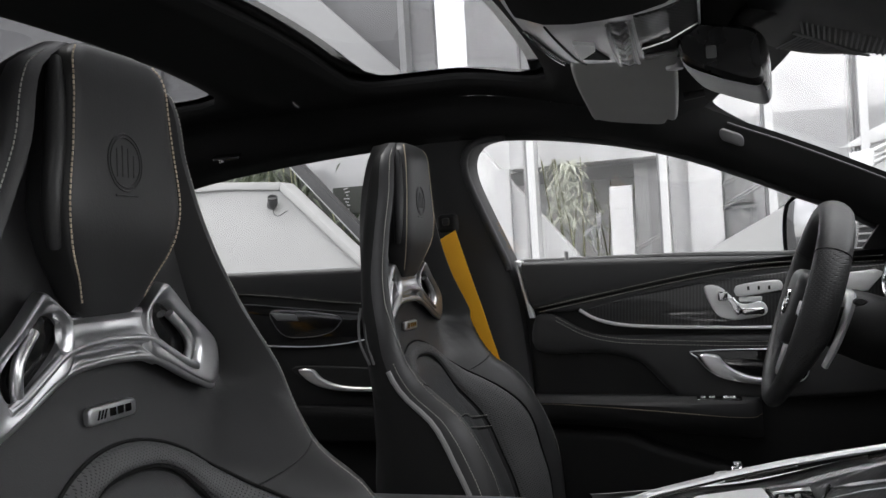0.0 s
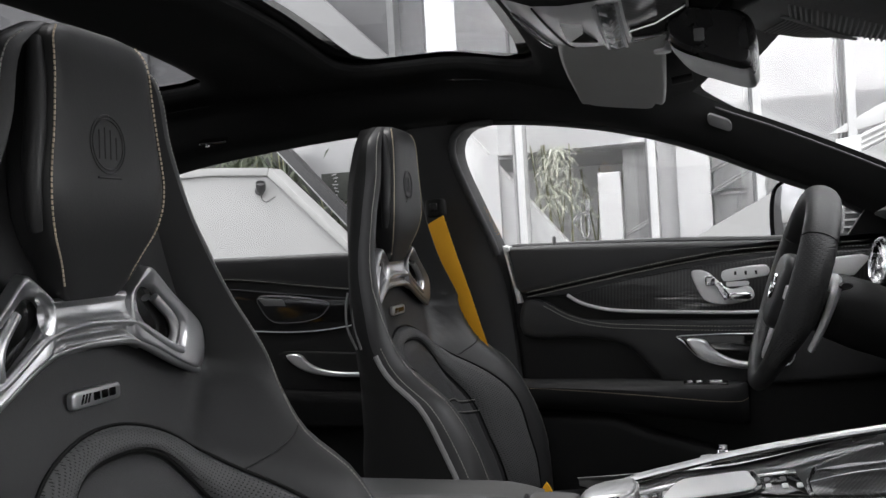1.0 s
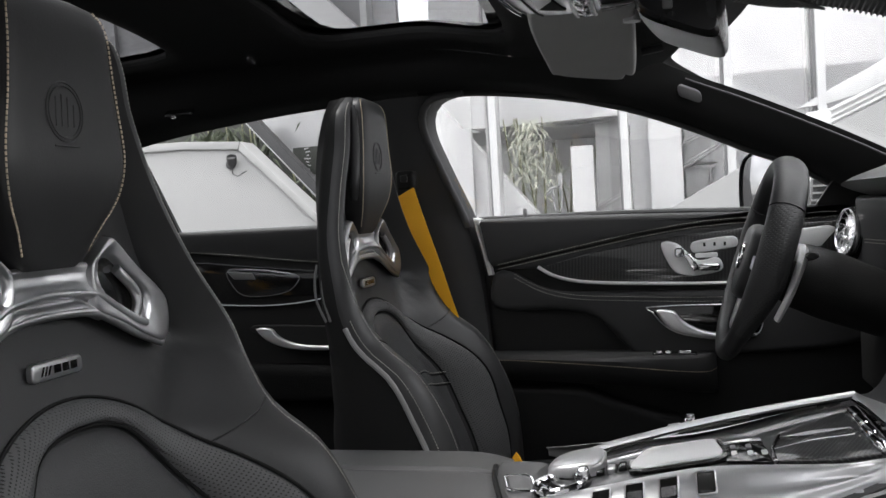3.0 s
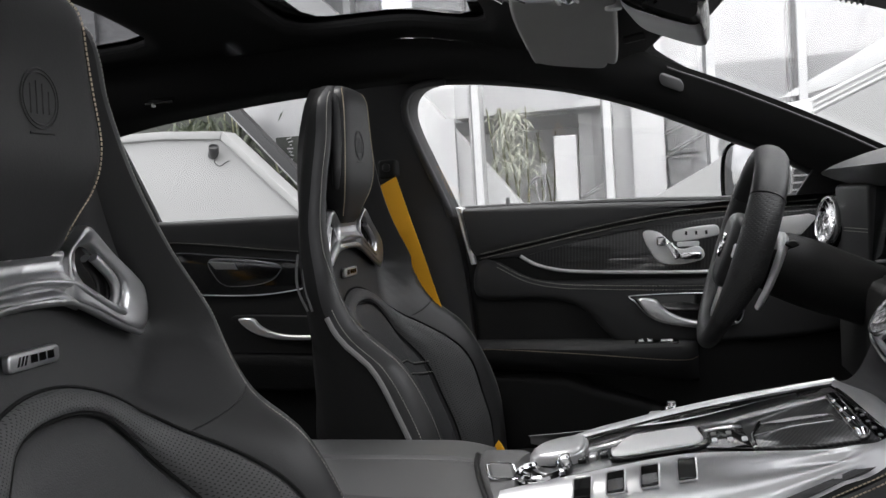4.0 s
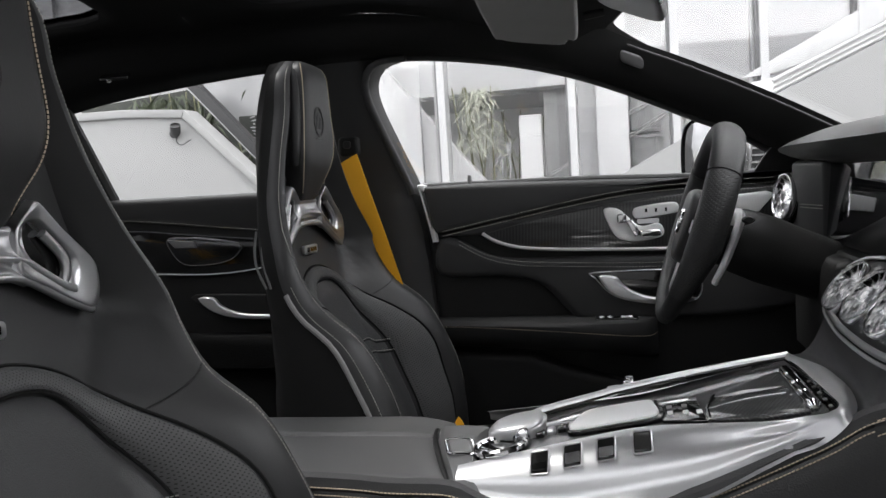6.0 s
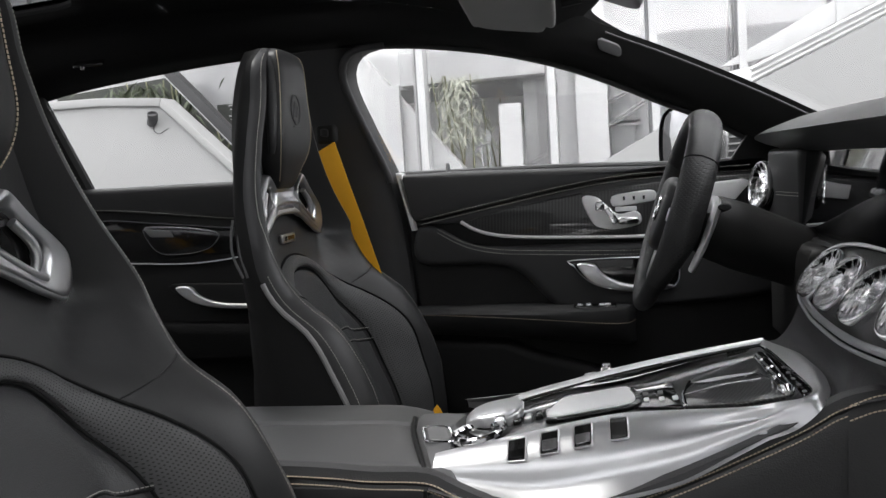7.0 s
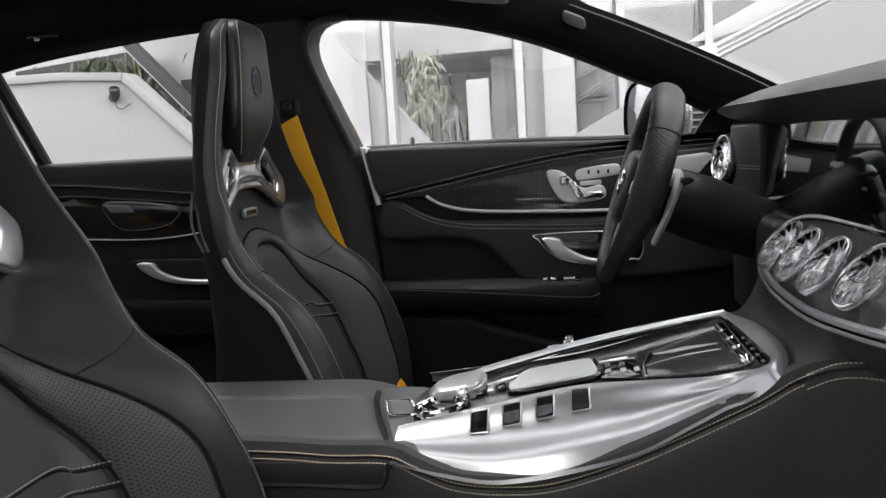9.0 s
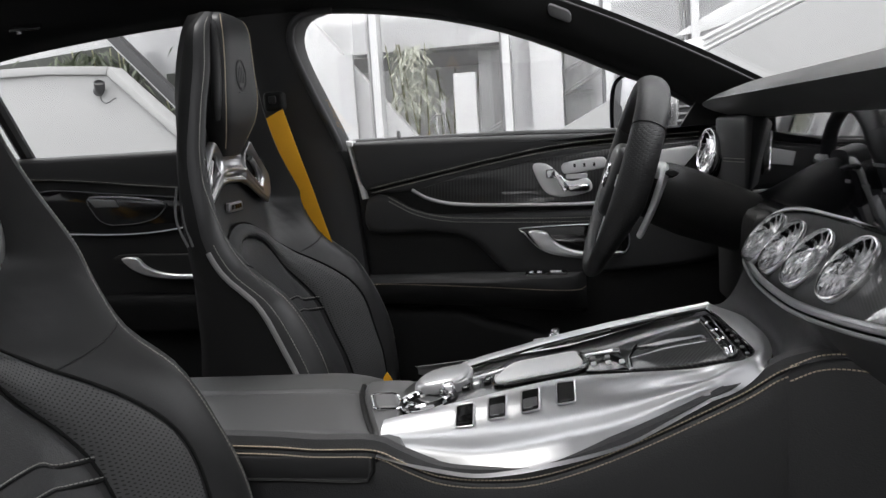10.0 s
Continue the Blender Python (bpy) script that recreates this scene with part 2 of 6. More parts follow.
def spline(pts, n, closed=False):
    """n points, evenly spaced, on a smooth curve through pts."""
    pts = [Vector(p) for p in pts]
    k = len(pts)
    fine = []
    for i in range(k if closed else k - 1):
        if closed:
            p0, p1, p2, p3 = (pts[(i + j) % k] for j in (-1, 0, 1, 2))
        else:
            p1, p2 = pts[i], pts[i + 1]
            p0 = pts[i - 1] if i else p1 * 2 - p2
            p3 = pts[i + 2] if i + 2 < k else p2 * 2 - p1
        for s in range(16):
            t = s / 16
            fine.append(0.5 * (2 * p1 + (p2 - p0) * t + (2 * p0 - 5 * p1 + 4 * p2 - p3) * t * t + (3 * p1 - p0 - 3 * p2 + p3) * t ** 3))
    fine.append(pts[0] if closed else pts[-1])
    run = [0.0]
    for a, b in zip(fine, fine[1:]):
        run.append(run[-1] + (b - a).length)
    res = []
    j = 0
    for i in range(n):
        d = run[-1] * i / (n if closed else n - 1)
        while j < len(run) - 2 and run[j + 1] < d:
            j += 1
        f = (d - run[j]) / max(1e-9, run[j + 1] - run[j])
        res.append(fine[j].lerp(fine[j + 1], min(1, max(0, f))))
    return res


def table(rows, z):
    """Smooth interpolation of rows (z, a, b, ...), sorted by falling z."""
    if z >= rows[0][0]:
        return rows[0][1:]
    if z <= rows[-1][0]:
        return rows[-1][1:]
    for i in range(len(rows) - 1):
        if rows[i + 1][0] <= z <= rows[i][0]:
            a, b = rows[i], rows[i + 1]
            p, q = rows[max(0, i - 1)], rows[min(len(rows) - 1, i + 2)]
            t = (a[0] - z) / (a[0] - b[0])
            h = b[0] - a[0]
            res = []
            for k in range(1, len(a)):
                m1 = (b[k] - p[k]) / (b[0] - p[0]) * h
                m2 = (q[k] - a[k]) / (q[0] - a[0]) * h
                res.append((2 * t ** 3 - 3 * t * t + 1) * a[k] + (t ** 3 - 2 * t * t + t) * m1 + (3 * t * t - 2 * t ** 3) * b[k] + (t ** 3 - t * t) * m2)
            return res


def link_mesh(name, verts, faces, mat, smooth=True, sharp=40):
    me = bpy.data.meshes.new(name)
    me.from_pydata([tuple(v) for v in verts], [], faces)
    bm = bmesh.new()
    bm.from_mesh(me)
    bmesh.ops.remove_doubles(bm, verts=bm.verts, dist=1e-6)
    bmesh.ops.recalc_face_normals(bm, faces=bm.faces)
    bm.to_mesh(me)
    bm.free()
    me.materials.append(mat)
    if smooth:
        me.shade_smooth()
        me.set_sharp_from_angle(angle=radians(sharp))
    return me


def part(name, shape, mat, parent=None, label="", smooth=True, sharp=40):
    """One mesh object under a thing or a part. shape: (vertices, faces)."""
    ob = new(name, link_mesh(name, shape[0], shape[1], mat, smooth, sharp))
    ob.parent = parent
    return tagged(ob, label)


def thing(name, label, category, group="", kind="", at=(0, 0, 0)):
    ob = new(name)
    ob.empty_display_size = 0.05
    ob.location = at
    return tagged(ob, label, category, group, kind)


def solid(name, shape, mat, label, category, group="", kind="", smooth=True, sharp=40):
    """A thing of one mesh."""
    ob = part(name, shape, mat, None, label, smooth, sharp)
    return tagged(ob, label, category, group, kind)


def join(*shapes):
    v, f = [], []
    for sv, sf in shapes:
        o = len(v)
        v += list(sv)
        f += [[i + o for i in q] for q in sf]
    return v, f


def moved(shape, m):
    return [m @ Vector(p) for p in shape[0]], shape[1]


def grid(rows, loop_u=False, loop_v=False):
    """A sheet through rows of points; loop_u closes each row, loop_v closes the rows."""
    nr, nc = len(rows), len(rows[0])
    verts = [p for r in rows for p in r]
    faces = []
    for i in range(nr if loop_v else nr - 1):
        for j in range(nc if loop_u else nc - 1):
            a, b = i * nc + j, i * nc + (j + 1) % nc
            c, d = ((i + 1) % nr) * nc + (j + 1) % nc, ((i + 1) % nr) * nc + j
            faces.append([a, b, c, d])
    return verts, faces


def tube(path, r, n=10, closed=False, caps=True, squash=1.0, up=None):
    """A rod along path; r: a radius, or one for each point; squash flattens it across up."""
    path = [Vector(p) for p in path]
    k = len(path)
    rows = []
    side = None
    for i, p in enumerate(path):
        a = path[(i - 1) % k] if closed or i else p
        b = path[(i + 1) % k] if closed or i < k - 1 else p
        t = (b - a).normalized()
        if up is not None:
            side = t.cross(Vector(up)).normalized()
        elif side is None:
            side = t.cross(Vector((0, 0, 1)) if abs(t.z) < 0.9 else Vector((1, 0, 0))).normalized()
        else:
            side = (side - t * side.dot(t)).normalized()
        top = side.cross(t)
        ri = r[i] if isinstance(r, (list, tuple)) else r
        rows.append([p + side * (ri * math.cos(2 * math.pi * j / n)) + top * (ri * squash * math.sin(2 * math.pi * j / n)) for j in range(n)])
    v, f = grid(rows, loop_u=True, loop_v=closed)
    if caps and not closed:
        f = f + [list(range(n))[::-1], list(range((k - 1) * n, k * n))]
    return v, f


def prism(outline, place, height, bevel=0.0, steps=3, base=0.0):
    """A plate: a flat outline (a, b), placed by place(a, b, h), with rounded upper edges."""
    pts = [Vector((p[0], p[1])) for p in outline]
    n = len(pts)
    area = sum(pts[i].x * pts[(i + 1) % n].y - pts[(i + 1) % n].x * pts[i].y for i in range(n))
    inward = []
    for i in range(n):
        e1 = (pts[i] - pts[i - 1]).normalized()
        e2 = (pts[(i + 1) % n] - pts[i]).normalized()
        m = Vector((-e1.y - e2.y, e1.x + e2.x))
        m = m.normalized() if m.length > 1e-6 else Vector((-e1.y, e1.x))
        inward.append(m * (1 if area > 0 else -1))
    levels = [(base, 0.0)]
    if bevel:
        for s in range(steps + 1):
            a = math.pi / 2 * s / steps
            levels.append((height - bevel + bevel * math.sin(a), bevel * (1 - math.cos(a))))
    else:
        levels.append((height, 0.0))
    rows = [[place(*(pts[i] + inward[i] * ins), h) for i in range(n)] for h, ins in levels]
    v, f = grid(rows, loop_u=True)
    f = f + [list(range(n))[::-1], list(range((len(rows) - 1) * n, len(rows) * n))]
    return v, f


def box(x0, x1, y0, y1, z0, z1, bevel=0.0):
    return prism([(x0, y0), (x1, y0), (x1, y1), (x0, y1)], lambda a, b, h: Vector((a, b, h)), z1, min(bevel, (z1 - z0) * 0.45), 3, z0)


def rounded(x0, x1, y0, y1, r, n=5):
    """The outline of a rectangle with round corners."""
    res = []
    for cx, cy, a0 in ((x1 - r, y0 + r, -90), (x1 - r, y1 - r, 0), (x0 + r, y1 - r, 90), (x0 + r, y0 + r, 180)):
        for i in range(n + 1):
            a = radians(a0 + 90 * i / n)
            res.append((cx + r * math.cos(a), cy + r * math.sin(a)))
    return res


def lathe(profile, m, n=32):
    """Turns a profile (radius, height) round the local z of m."""
    rows = [[m @ Vector((r * math.cos(2 * math.pi * j / n), r * math.sin(2 * math.pi * j / n), h)) for j in range(n)] for r, h in profile]
    return grid(rows, loop_u=True)


def stitches(path, pitch=0.0075, size=0.0045, r=0.00075, closed=False):
    """A row of short raised threads along a path."""
    path = [Vector(p) for p in path]
    total = sum((b - a).length for a, b in zip(path, path[1:]))
    n = max(2, int(total / pitch))
    pts = spline(path, n * 2 + 1, closed)
    shapes = []
    for i in range(n):
        a, b = pts[2 * i], pts[2 * i + 1]
        d = (b - a).normalized() * size
        shapes.append(tube([a, a + d], r, 5))
    return join(*shapes)


def facing(origin, normal, up=(0, 0, 1)):
    """A frame at origin whose local z is normal."""
    z = Vector(normal).normalized()
    x = Vector(up).cross(z).normalized()
    y = z.cross(x)
    return Matrix.Translation(origin) @ Matrix((x, y, z)).transposed().to_4x4()


def polar(outline, c, angle):
    """Where the ray from c at angle leaves a closed outline."""
    d = (math.cos(angle), math.sin(angle))
    best = 0.0
    n = len(outline)
    for i in range(n):
        ax, ay = outline[i][0] - c[0], outline[i][1] - c[1]
        bx, by = outline[(i + 1) % n][0] - c[0], outline[(i + 1) % n][1] - c[1]
        ex, ey = bx - ax, by - ay
        det = d[0] * -ey + d[1] * ex
        if abs(det) < 1e-12:
            continue
        k = (ax * -ey + ay * ex) / det
        u = (d[0] * ay - d[1] * ax) / det
        if -1e-9 <= u <= 1 + 1e-9 and k > best:
            best = k
    return c[0] + d[0] * best, c[1] + d[1] * best


# ---------------------------------------------------------------- the yard and the buildings
def yard():
    rows = []
    for i in range(41):
        y = -600 + 30 * i
        rows.append([V3(-600 + 30 * j, y, 0) for j in range(41)])
    return solid("ground", grid(rows), PAVING, "pale concrete forecourt in daylight", "ground", kind="structure")


yard()

# added out of view behind the camera: blocks sky light and darkens reflections
solid("wall_unseen", join(box(-9, 9, -3.5, -3.2, 0, 2.8, .02), box(-9, 9, -3.55, -3.15, 2.8, 2.9, .02)), UNSEEN_WALL, "unseen grey wall added behind the camera to hold back light", "wall", kind="structure")

BY = 5.2                                        # the glass front stands across the yard


def upright(outline, y, depth, bevel=0.005):
    """A wall-like slab: outline (x, z), its face at y, depth behind it."""
    return prism(outline, lambda a, b, h: V3(a, y + depth - h, b), depth, bevel)


def glazed_front():
    front_wall = thing("glazed_building", "white-framed glass front of a showroom building", "building", at=(0, BY, 0))
    at0 = Matrix.Translation((0, -BY, 0))

    def put(name, shape, mat, label="", parent=front_wall, smooth=True):
        return part(name, moved(shape, at0), mat, parent, label, smooth)

    posts = (-1.97, -1.07, -0.17, 0.515, 1.08, 1.68, 2.3, 2.95, 3.65)
    for x in posts:
        put("mullion", box(x - 0.022, x + 0.028, BY - 0.09, BY + 0.08, 0, 6.2, 0.004), FRAME_WHITE, "white aluminium mullion")
        # shade on the mullion's left side, put in as a darker strip
        put("mullion_shade_side", box(x - 0.040, x - 0.0225, BY - 0.05, BY + 0.06, 0, 6.2), FLANK_GREY)
    for z in (3.3, 5.0):
        put("transom", box(-1.97, 3.65, BY + 0.015, BY + 0.05, z, z + 0.05, 0.004), FRAME_WHITE)
    for a, b in zip(posts, posts[1:]):
        for z0, z1 in ((0.0, 3.3), (3.35, 5.0), (5.05, 6.2)):
            pane = put("pane", box(a + 0.03, b - 0.042, BY + 0.035, BY + 0.04, z0, z1), FACADE_GLASS, smooth=False)
            pane.visible_shadow = False
    # unseen overhang, brought forward to keep the sun off the facade
    put("shading_overhang", box(-2.0, 3.8, BY - 0.6, BY + 2.2, 6.2, 6.5, 0.02), WHITE_WALL)
    put("back_wall", box(-2.0, 5.2, BY + 1.9, BY + 2.1, 0, 6.2), INNER_WALL)
    # the hall behind the panes
    put("fascia", upright([(-1.30, 1.612), (-.19, 1.628), (-.19, 2.3), (-1.30, 2.3)], BY + 0.30, 0.2, 0.0), PALE_WALL, "pale fascia above the hall")
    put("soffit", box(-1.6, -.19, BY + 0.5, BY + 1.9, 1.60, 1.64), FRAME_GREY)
    put("pier", box(-0.553, -0.398, BY + 0.10, BY + 0.22, 0, 1.415, 0.006), WHITE_WALL, "white square pier")
    put("wall_panel", box(-0.408, -0.309, BY + 0.54, BY + 0.60, 0, 1.66), PALE_WALL, "tall pale grey panel")
    put("wall_panel", box(-0.3085, -0.225, BY + 0.52, BY + 0.56, 0, 1.66), FRAME_GREY, "tall grey panel")
    put("wall_panel", box(-0.135, -0.01, BY + 0.12, BY + 0.3, 0, 3.3, 0.006), PALE_WALL, "pale grey return of the wall")
    put("wall_panel", box(-0.01, 0.205, BY + 0.05, BY + 0.3, 0, 3.3, 0.006), WHITE_WALL, "white rendered wall")
    put("wall_panel", box(-0.165, 0.46, BY + 0.32, BY + 0.40, 1.61, 3.3, 0.006), WHITE_WALL, "white rendered wall")
    # raking white parapet that comes down from the upper floor
    rake = [(-.30, 0.0), (-.30, .36), (-.778, .914), (-1.02, 1.208), (-1.52, 1.82), (-2.06, 2.39), (-2.69, 3.02), (-3.9, 4.2), (-3.9, 3.6), (-1.80, 1.45), (-1.80, 0.0)]
    put("raking_parapet", upright(rake, BY + 0.14, 0.14), WHITE_WALL, "white raking parapet wall")
    put("parapet_pier", box(-1.375, -1.262, BY + 0.085, BY + 0.139, 0, 1.60), PALE_WALL, "pale grey pier against the parapet")
    put("side_return", box(-1.155, -1.112, BY + 0.09, BY + 0.135, 0, 3.3), FRAME_GREY)
    # window with bars beyond the white wall
    put("window_board", box(0.205, 0.50, BY + 0.30, BY + 0.36, 0, 1.62), PALE_WALL)
    put("window_pane", box(0.24, 0.415, BY + 0.27, BY + 0.29, 1.275, 1.60), DARK_PANE, "dark upper window pane", smooth=False)
    put("window_pane", box(0.245, 0.385, BY + 0.27, BY + 0.29, 1.03, 1.205), DARK_PANE, "dark lower window pane", smooth=False)
    for q in (box(0.225, 0.43, BY + 0.25, BY + 0.30, 1.245, 1.272, 0.004), box(0.225, 0.43, BY + 0.25, BY + 0.30, 1.206, 1.226, 0.004),
              box(0.387, 0.40, BY + 0.25, BY + 0.30, 1.02, 1.21, 0.004), box(0.228, 0.244, BY + 0.25, BY + 0.30, 1.0, 1.60, 0.004)):
        put("window_bar", q, FRAME_WHITE)
    put("far_board", box(0.56, 1.04, BY + 0.32, BY + 0.38, 0, 6.19), PALE_WALL)
    put("window_pane", box(0.60, 0.80, BY + 0.27, BY + 0.29, 1.22, 1.42), DARK_PANE, "dark window pane", smooth=False)
    put("upper_board", box(1.1, 6.5, BY + 0.55, BY + 0.62, 0, 6.19), PALE_WALL)
    # wall-mounted hose reel and tap in the hall
    put("hose", tube(spline([(-.72, BY + .3, 1.20), (-.71, BY + .28, 1.0), (-.68, BY + .28, .96), (-.655, BY + .28, 1.0), (-.65, BY + .28, 1.18)], 30), 0.008, 6), FRAME_WHITE)
    put("tap_box", box(-.675, -.64, BY + .27, BY + .31, 1.16, 1.24, .004), FRAME_WHITE)
    put("tap_pipe", tube(spline([(-.77, BY + .3, 1.08), (-.73, BY + .29, 1.13), (-.66, BY + .29, 1.15)], 14), 0.012, 6), FRAME_WHITE)
    return front_wall


glazed_front()


def outside_stair():
    st = thing("outside_stair", "white stair with raking parapet and tube handrails", "stairs")
    edge = [(-.1, .83), (.043, .908), (.702, 1.255), (1.125, 1.408), (1.743, 1.682), (4.6, 2.95)]
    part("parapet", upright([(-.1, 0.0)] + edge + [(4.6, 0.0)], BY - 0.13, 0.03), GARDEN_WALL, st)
    for lift, r in ((.020, .010), (.050, .008), (.085, .012)):
        part("string_board", tube([V3(x, BY - 0.115, z + lift * 1.1) for x, z in edge[3:]], r, 8), FRAME_WHITE, st)
    part("string_face", upright([(1.0, 1.36), (1.125, 1.41), (1.743, 1.684), (4.6, 2.952), (4.6, 3.07), (1.637, 1.745), (1.125, 1.52), (.98, 1.50)], BY - 0.105, 0.02), PALE_WALL, st)
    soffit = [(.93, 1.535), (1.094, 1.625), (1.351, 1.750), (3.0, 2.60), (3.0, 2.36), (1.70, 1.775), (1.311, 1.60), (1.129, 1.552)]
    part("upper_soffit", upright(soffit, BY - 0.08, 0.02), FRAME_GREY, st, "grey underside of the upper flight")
    for a, b in (((.10, 1.340), (.49, 1.512)), ((.10, 1.322), (.49, 1.490)), ((.10, 1.170), (.49, 1.388)), ((.10, 1.150), (.49, 1.365)), ((-.42, .955), (-.20, 1.075)), ((-.42, .94), (-.2, 1.055))):
        part("handrail", tube([V3(a[0], BY + 0.20, a[1]), V3(b[0], BY + 0.20, b[1])], 0.0085, 8), FRAME_WHITE, st)
    return st


outside_stair()


def slatted_shutter():
    t = thing("shutter", "dark slatted shutter beside the outside stair", "shutter")
    part("shutter_frame", join(box(.885, .900, BY - .25, BY - .19, 0, 1.19, .003), box(1.10, 1.115, BY - .25, BY - .19, 0, 1.19, .003), box(.9005, 1.0995, BY - .25, BY - .19, 1.172, 1.19, .003)), FLANK_GREY, t)
    part("shutter_panel", box(.9005, 1.0995, BY - .20, BY - .19, 0, 1.1715), DARK_STEEL, t)
    for k in range(12):
        part("shutter_slat", box(.902, 1.098, BY - .232, BY - .205, 0.62 + k * .045, 0.632 + k * .045, .003), FLANK_GREY, t)
    return t


slatted_shutter()


def low_wall():
    w = thing("garden_wall", "white rendered wall with a sloping coping", "wall")
    face = [(-7.5, 0.0), (-7.5, 1.605), (-3.40, 1.592), (-2.938, 1.557), (-2.345, .972), (-1.43, .07), (-1.43, 0.0)]
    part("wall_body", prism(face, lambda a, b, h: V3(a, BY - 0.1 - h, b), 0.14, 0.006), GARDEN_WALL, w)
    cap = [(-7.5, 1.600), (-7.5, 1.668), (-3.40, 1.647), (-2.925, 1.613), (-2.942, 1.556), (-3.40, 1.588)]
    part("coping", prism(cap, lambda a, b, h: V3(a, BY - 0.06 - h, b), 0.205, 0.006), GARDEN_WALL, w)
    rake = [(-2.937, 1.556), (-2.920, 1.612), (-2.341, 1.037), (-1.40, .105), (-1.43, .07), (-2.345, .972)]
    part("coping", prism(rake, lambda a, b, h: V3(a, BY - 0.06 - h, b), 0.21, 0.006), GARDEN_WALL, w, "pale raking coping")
    return w


low_wall()


def wall_lamp():
    t = thing("wall_spotlight", "dark wall-mounted spotlight with a hanging cable", "lamp", at=(-2.985, BY - 0.24, 1.462))
    t.scale = (0.68, 0.68, 0.68)
    part("bracket", lathe([(0.0, 0.0), (0.05, 0.0), (0.05, 0.025), (0.02, 0.03)], facing((-0.05, 0, -0.02), (0, -1, 0)), 14), DARK_STEEL, t)
    part("lamp_head", lathe([(0.0, -0.06), (0.035, -0.06), (0.052, -0.02), (0.055, 0.06), (0.045, 0.065), (0.04, 0.04), (0.0, 0.04)], facing((0.01, -0.09, 0.01), (0.25, -0.5, 0.83)), 16), DARK_STEEL, t)
    part("cable", tube(spline([(-0.02, -0.03, -0.05), (0.0, -0.06, -0.12), (0.06, -0.07, -0.15), (0.13, -0.05, -0.11), (0.15, -0.03, -0.1)], 24), 0.005, 6), DARK_STEEL, t)
    return t


wall_lamp()


def far_building():
    b = thing("glazed_annexe", "grey glazed building behind the garden wall", "building")
    part("glass_wall", box(-9.0, -1.98, BY + .75, BY + .85, 0, 4.2, .02), FAR_GLASS, b)
    for x in (-5.4, -4.6):
        part("mullion", box(x, x + .05, BY + .70, BY + .749, 0, 4.2, .005), FAR_GLASS, b)
    panel = part("dark_pane", box(-2.93, -2.52, BY + .70, BY + .745, 1.39, 1.62, .004), HEDGE, b, "dark pane with pale reflections")
    # the pane's reflections, modelled as short pale rods
    for k in range(7):
        part("pale_reflection", tube([V3(-2.83 + .012 * (k % 3), BY + .695, 1.60 - .026 * k), V3(-2.79 + .012 * (k % 2), BY + .695, 1.61 - .030 * k)], .006, 5), FAR_GLASS, panel)
    return b


far_building()
solid("hedge_screen", upright([(-4.2, 0.0), (-4.2, 1.76), (-3.13, 1.85), (-1.93, .52), (-1.93, 0.0)], BY + .45, .1), HEDGE, "dark hedge behind the garden wall", "hedge")


def raking_beam():
    b = thing("raking_beam", "dark steel raking beam with a pale edge", "beam")
    a0, a1 = V3(-3.55, BY + 0.0, 2.473), V3(-1.75, BY + 0.0, 0.48)
    d = (a1 - a0).normalized()
    up = Vector((-d.z, 0, d.x))
    if up.z < 0:
        up = -up
    for name, lo, hi, y0, y1, mat in (("web", -0.036, 0.036, -0.05, 0.05, DARK_STEEL), ("edge_strip", -0.047, -0.039, -0.05, 0.03, FAR_GLASS)):
        rows = [[p + up * h + V3(0, y, 0) for h, y in ((lo, y0), (hi, y0), (hi, y1), (lo, y1))] for p in (a0, a1)]
        v, f = grid(rows, loop_u=True)
        part(name, (v, f + [[0, 1, 2, 3], [7, 6, 5, 4]]), mat, b, smooth=False)
    return b


raking_beam()


def bamboo(name, centre, spread, height, n, seed, low=0.0, leaf=None, leaf_size=1.0):
    """A clump of stems with many long drooping leaves."""
    rnd = random.Random(seed)
    t = thing(name, "bamboo with long drooping leaves beside the wall", "plant", "bamboo by the building", at=centre)
    for i in range(5):
        x = rnd.uniform(-spread, spread) * 0.7
        part("stem", tube(spline([(x, rnd.uniform(-0.05, 0.05), 0), (x + 0.02, 0, height * 0.5), (x + rnd.uniform(-0.12, 0.12), -0.03, height)], 8), [0.012 - 0.001 * k for k in range(8)], 6), STEM, t)
    verts, faces = [], []
    for i in range(n):
        z = low + (height - low) * rnd.random() ** 0.8
        w = spread * (1.0 - 0.35 * abs(z / height - 0.7))
        p = V3(rnd.gauss(0, 0.45) * w, rnd.uniform(-0.12, 0.12), z)
        ang = rnd.uniform(0, 2 * math.pi)
        size = rnd.uniform(0.09, 0.2) * leaf_size
        out_dir = V3(math.cos(ang), 0.5 * math.sin(ang), rnd.uniform(-1.5, -0.2)).normalized()
        side = out_dir.cross(V3(rnd.uniform(-1, 1), rnd.uniform(-1, 1), 0.3)).normalized() * size * 0.07
        sag = V3(0, 0, -0.25 * size)
        o = len(verts)
        verts += [p, p + out_dir * size * 0.4 + side, p + out_dir * size + sag, p + out_dir * size * 0.4 - side, p + out_dir * size * 0.4 + V3(0, 0, size * 0.03)]
        faces += [[o, o + 1, o + 4], [o + 1, o + 2, o + 4], [o + 2, o + 3, o + 4], [o + 3, o, o + 4]]
    part("foliage", (verts, faces), leaf or LEAF, t, smooth=False)
    return t


bamboo("bamboo", (-0.88, BY + 0.30, 0), 0.17, 1.66, 420, 3, 1.16, LEAF_HAZED, 0.62)
bamboo("bamboo", (-0.74, BY + 0.8, 0), 0.35, 1.5, 70, 5, 0.7, LEAF_HAZED)
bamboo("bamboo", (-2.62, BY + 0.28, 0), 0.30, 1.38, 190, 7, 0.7)
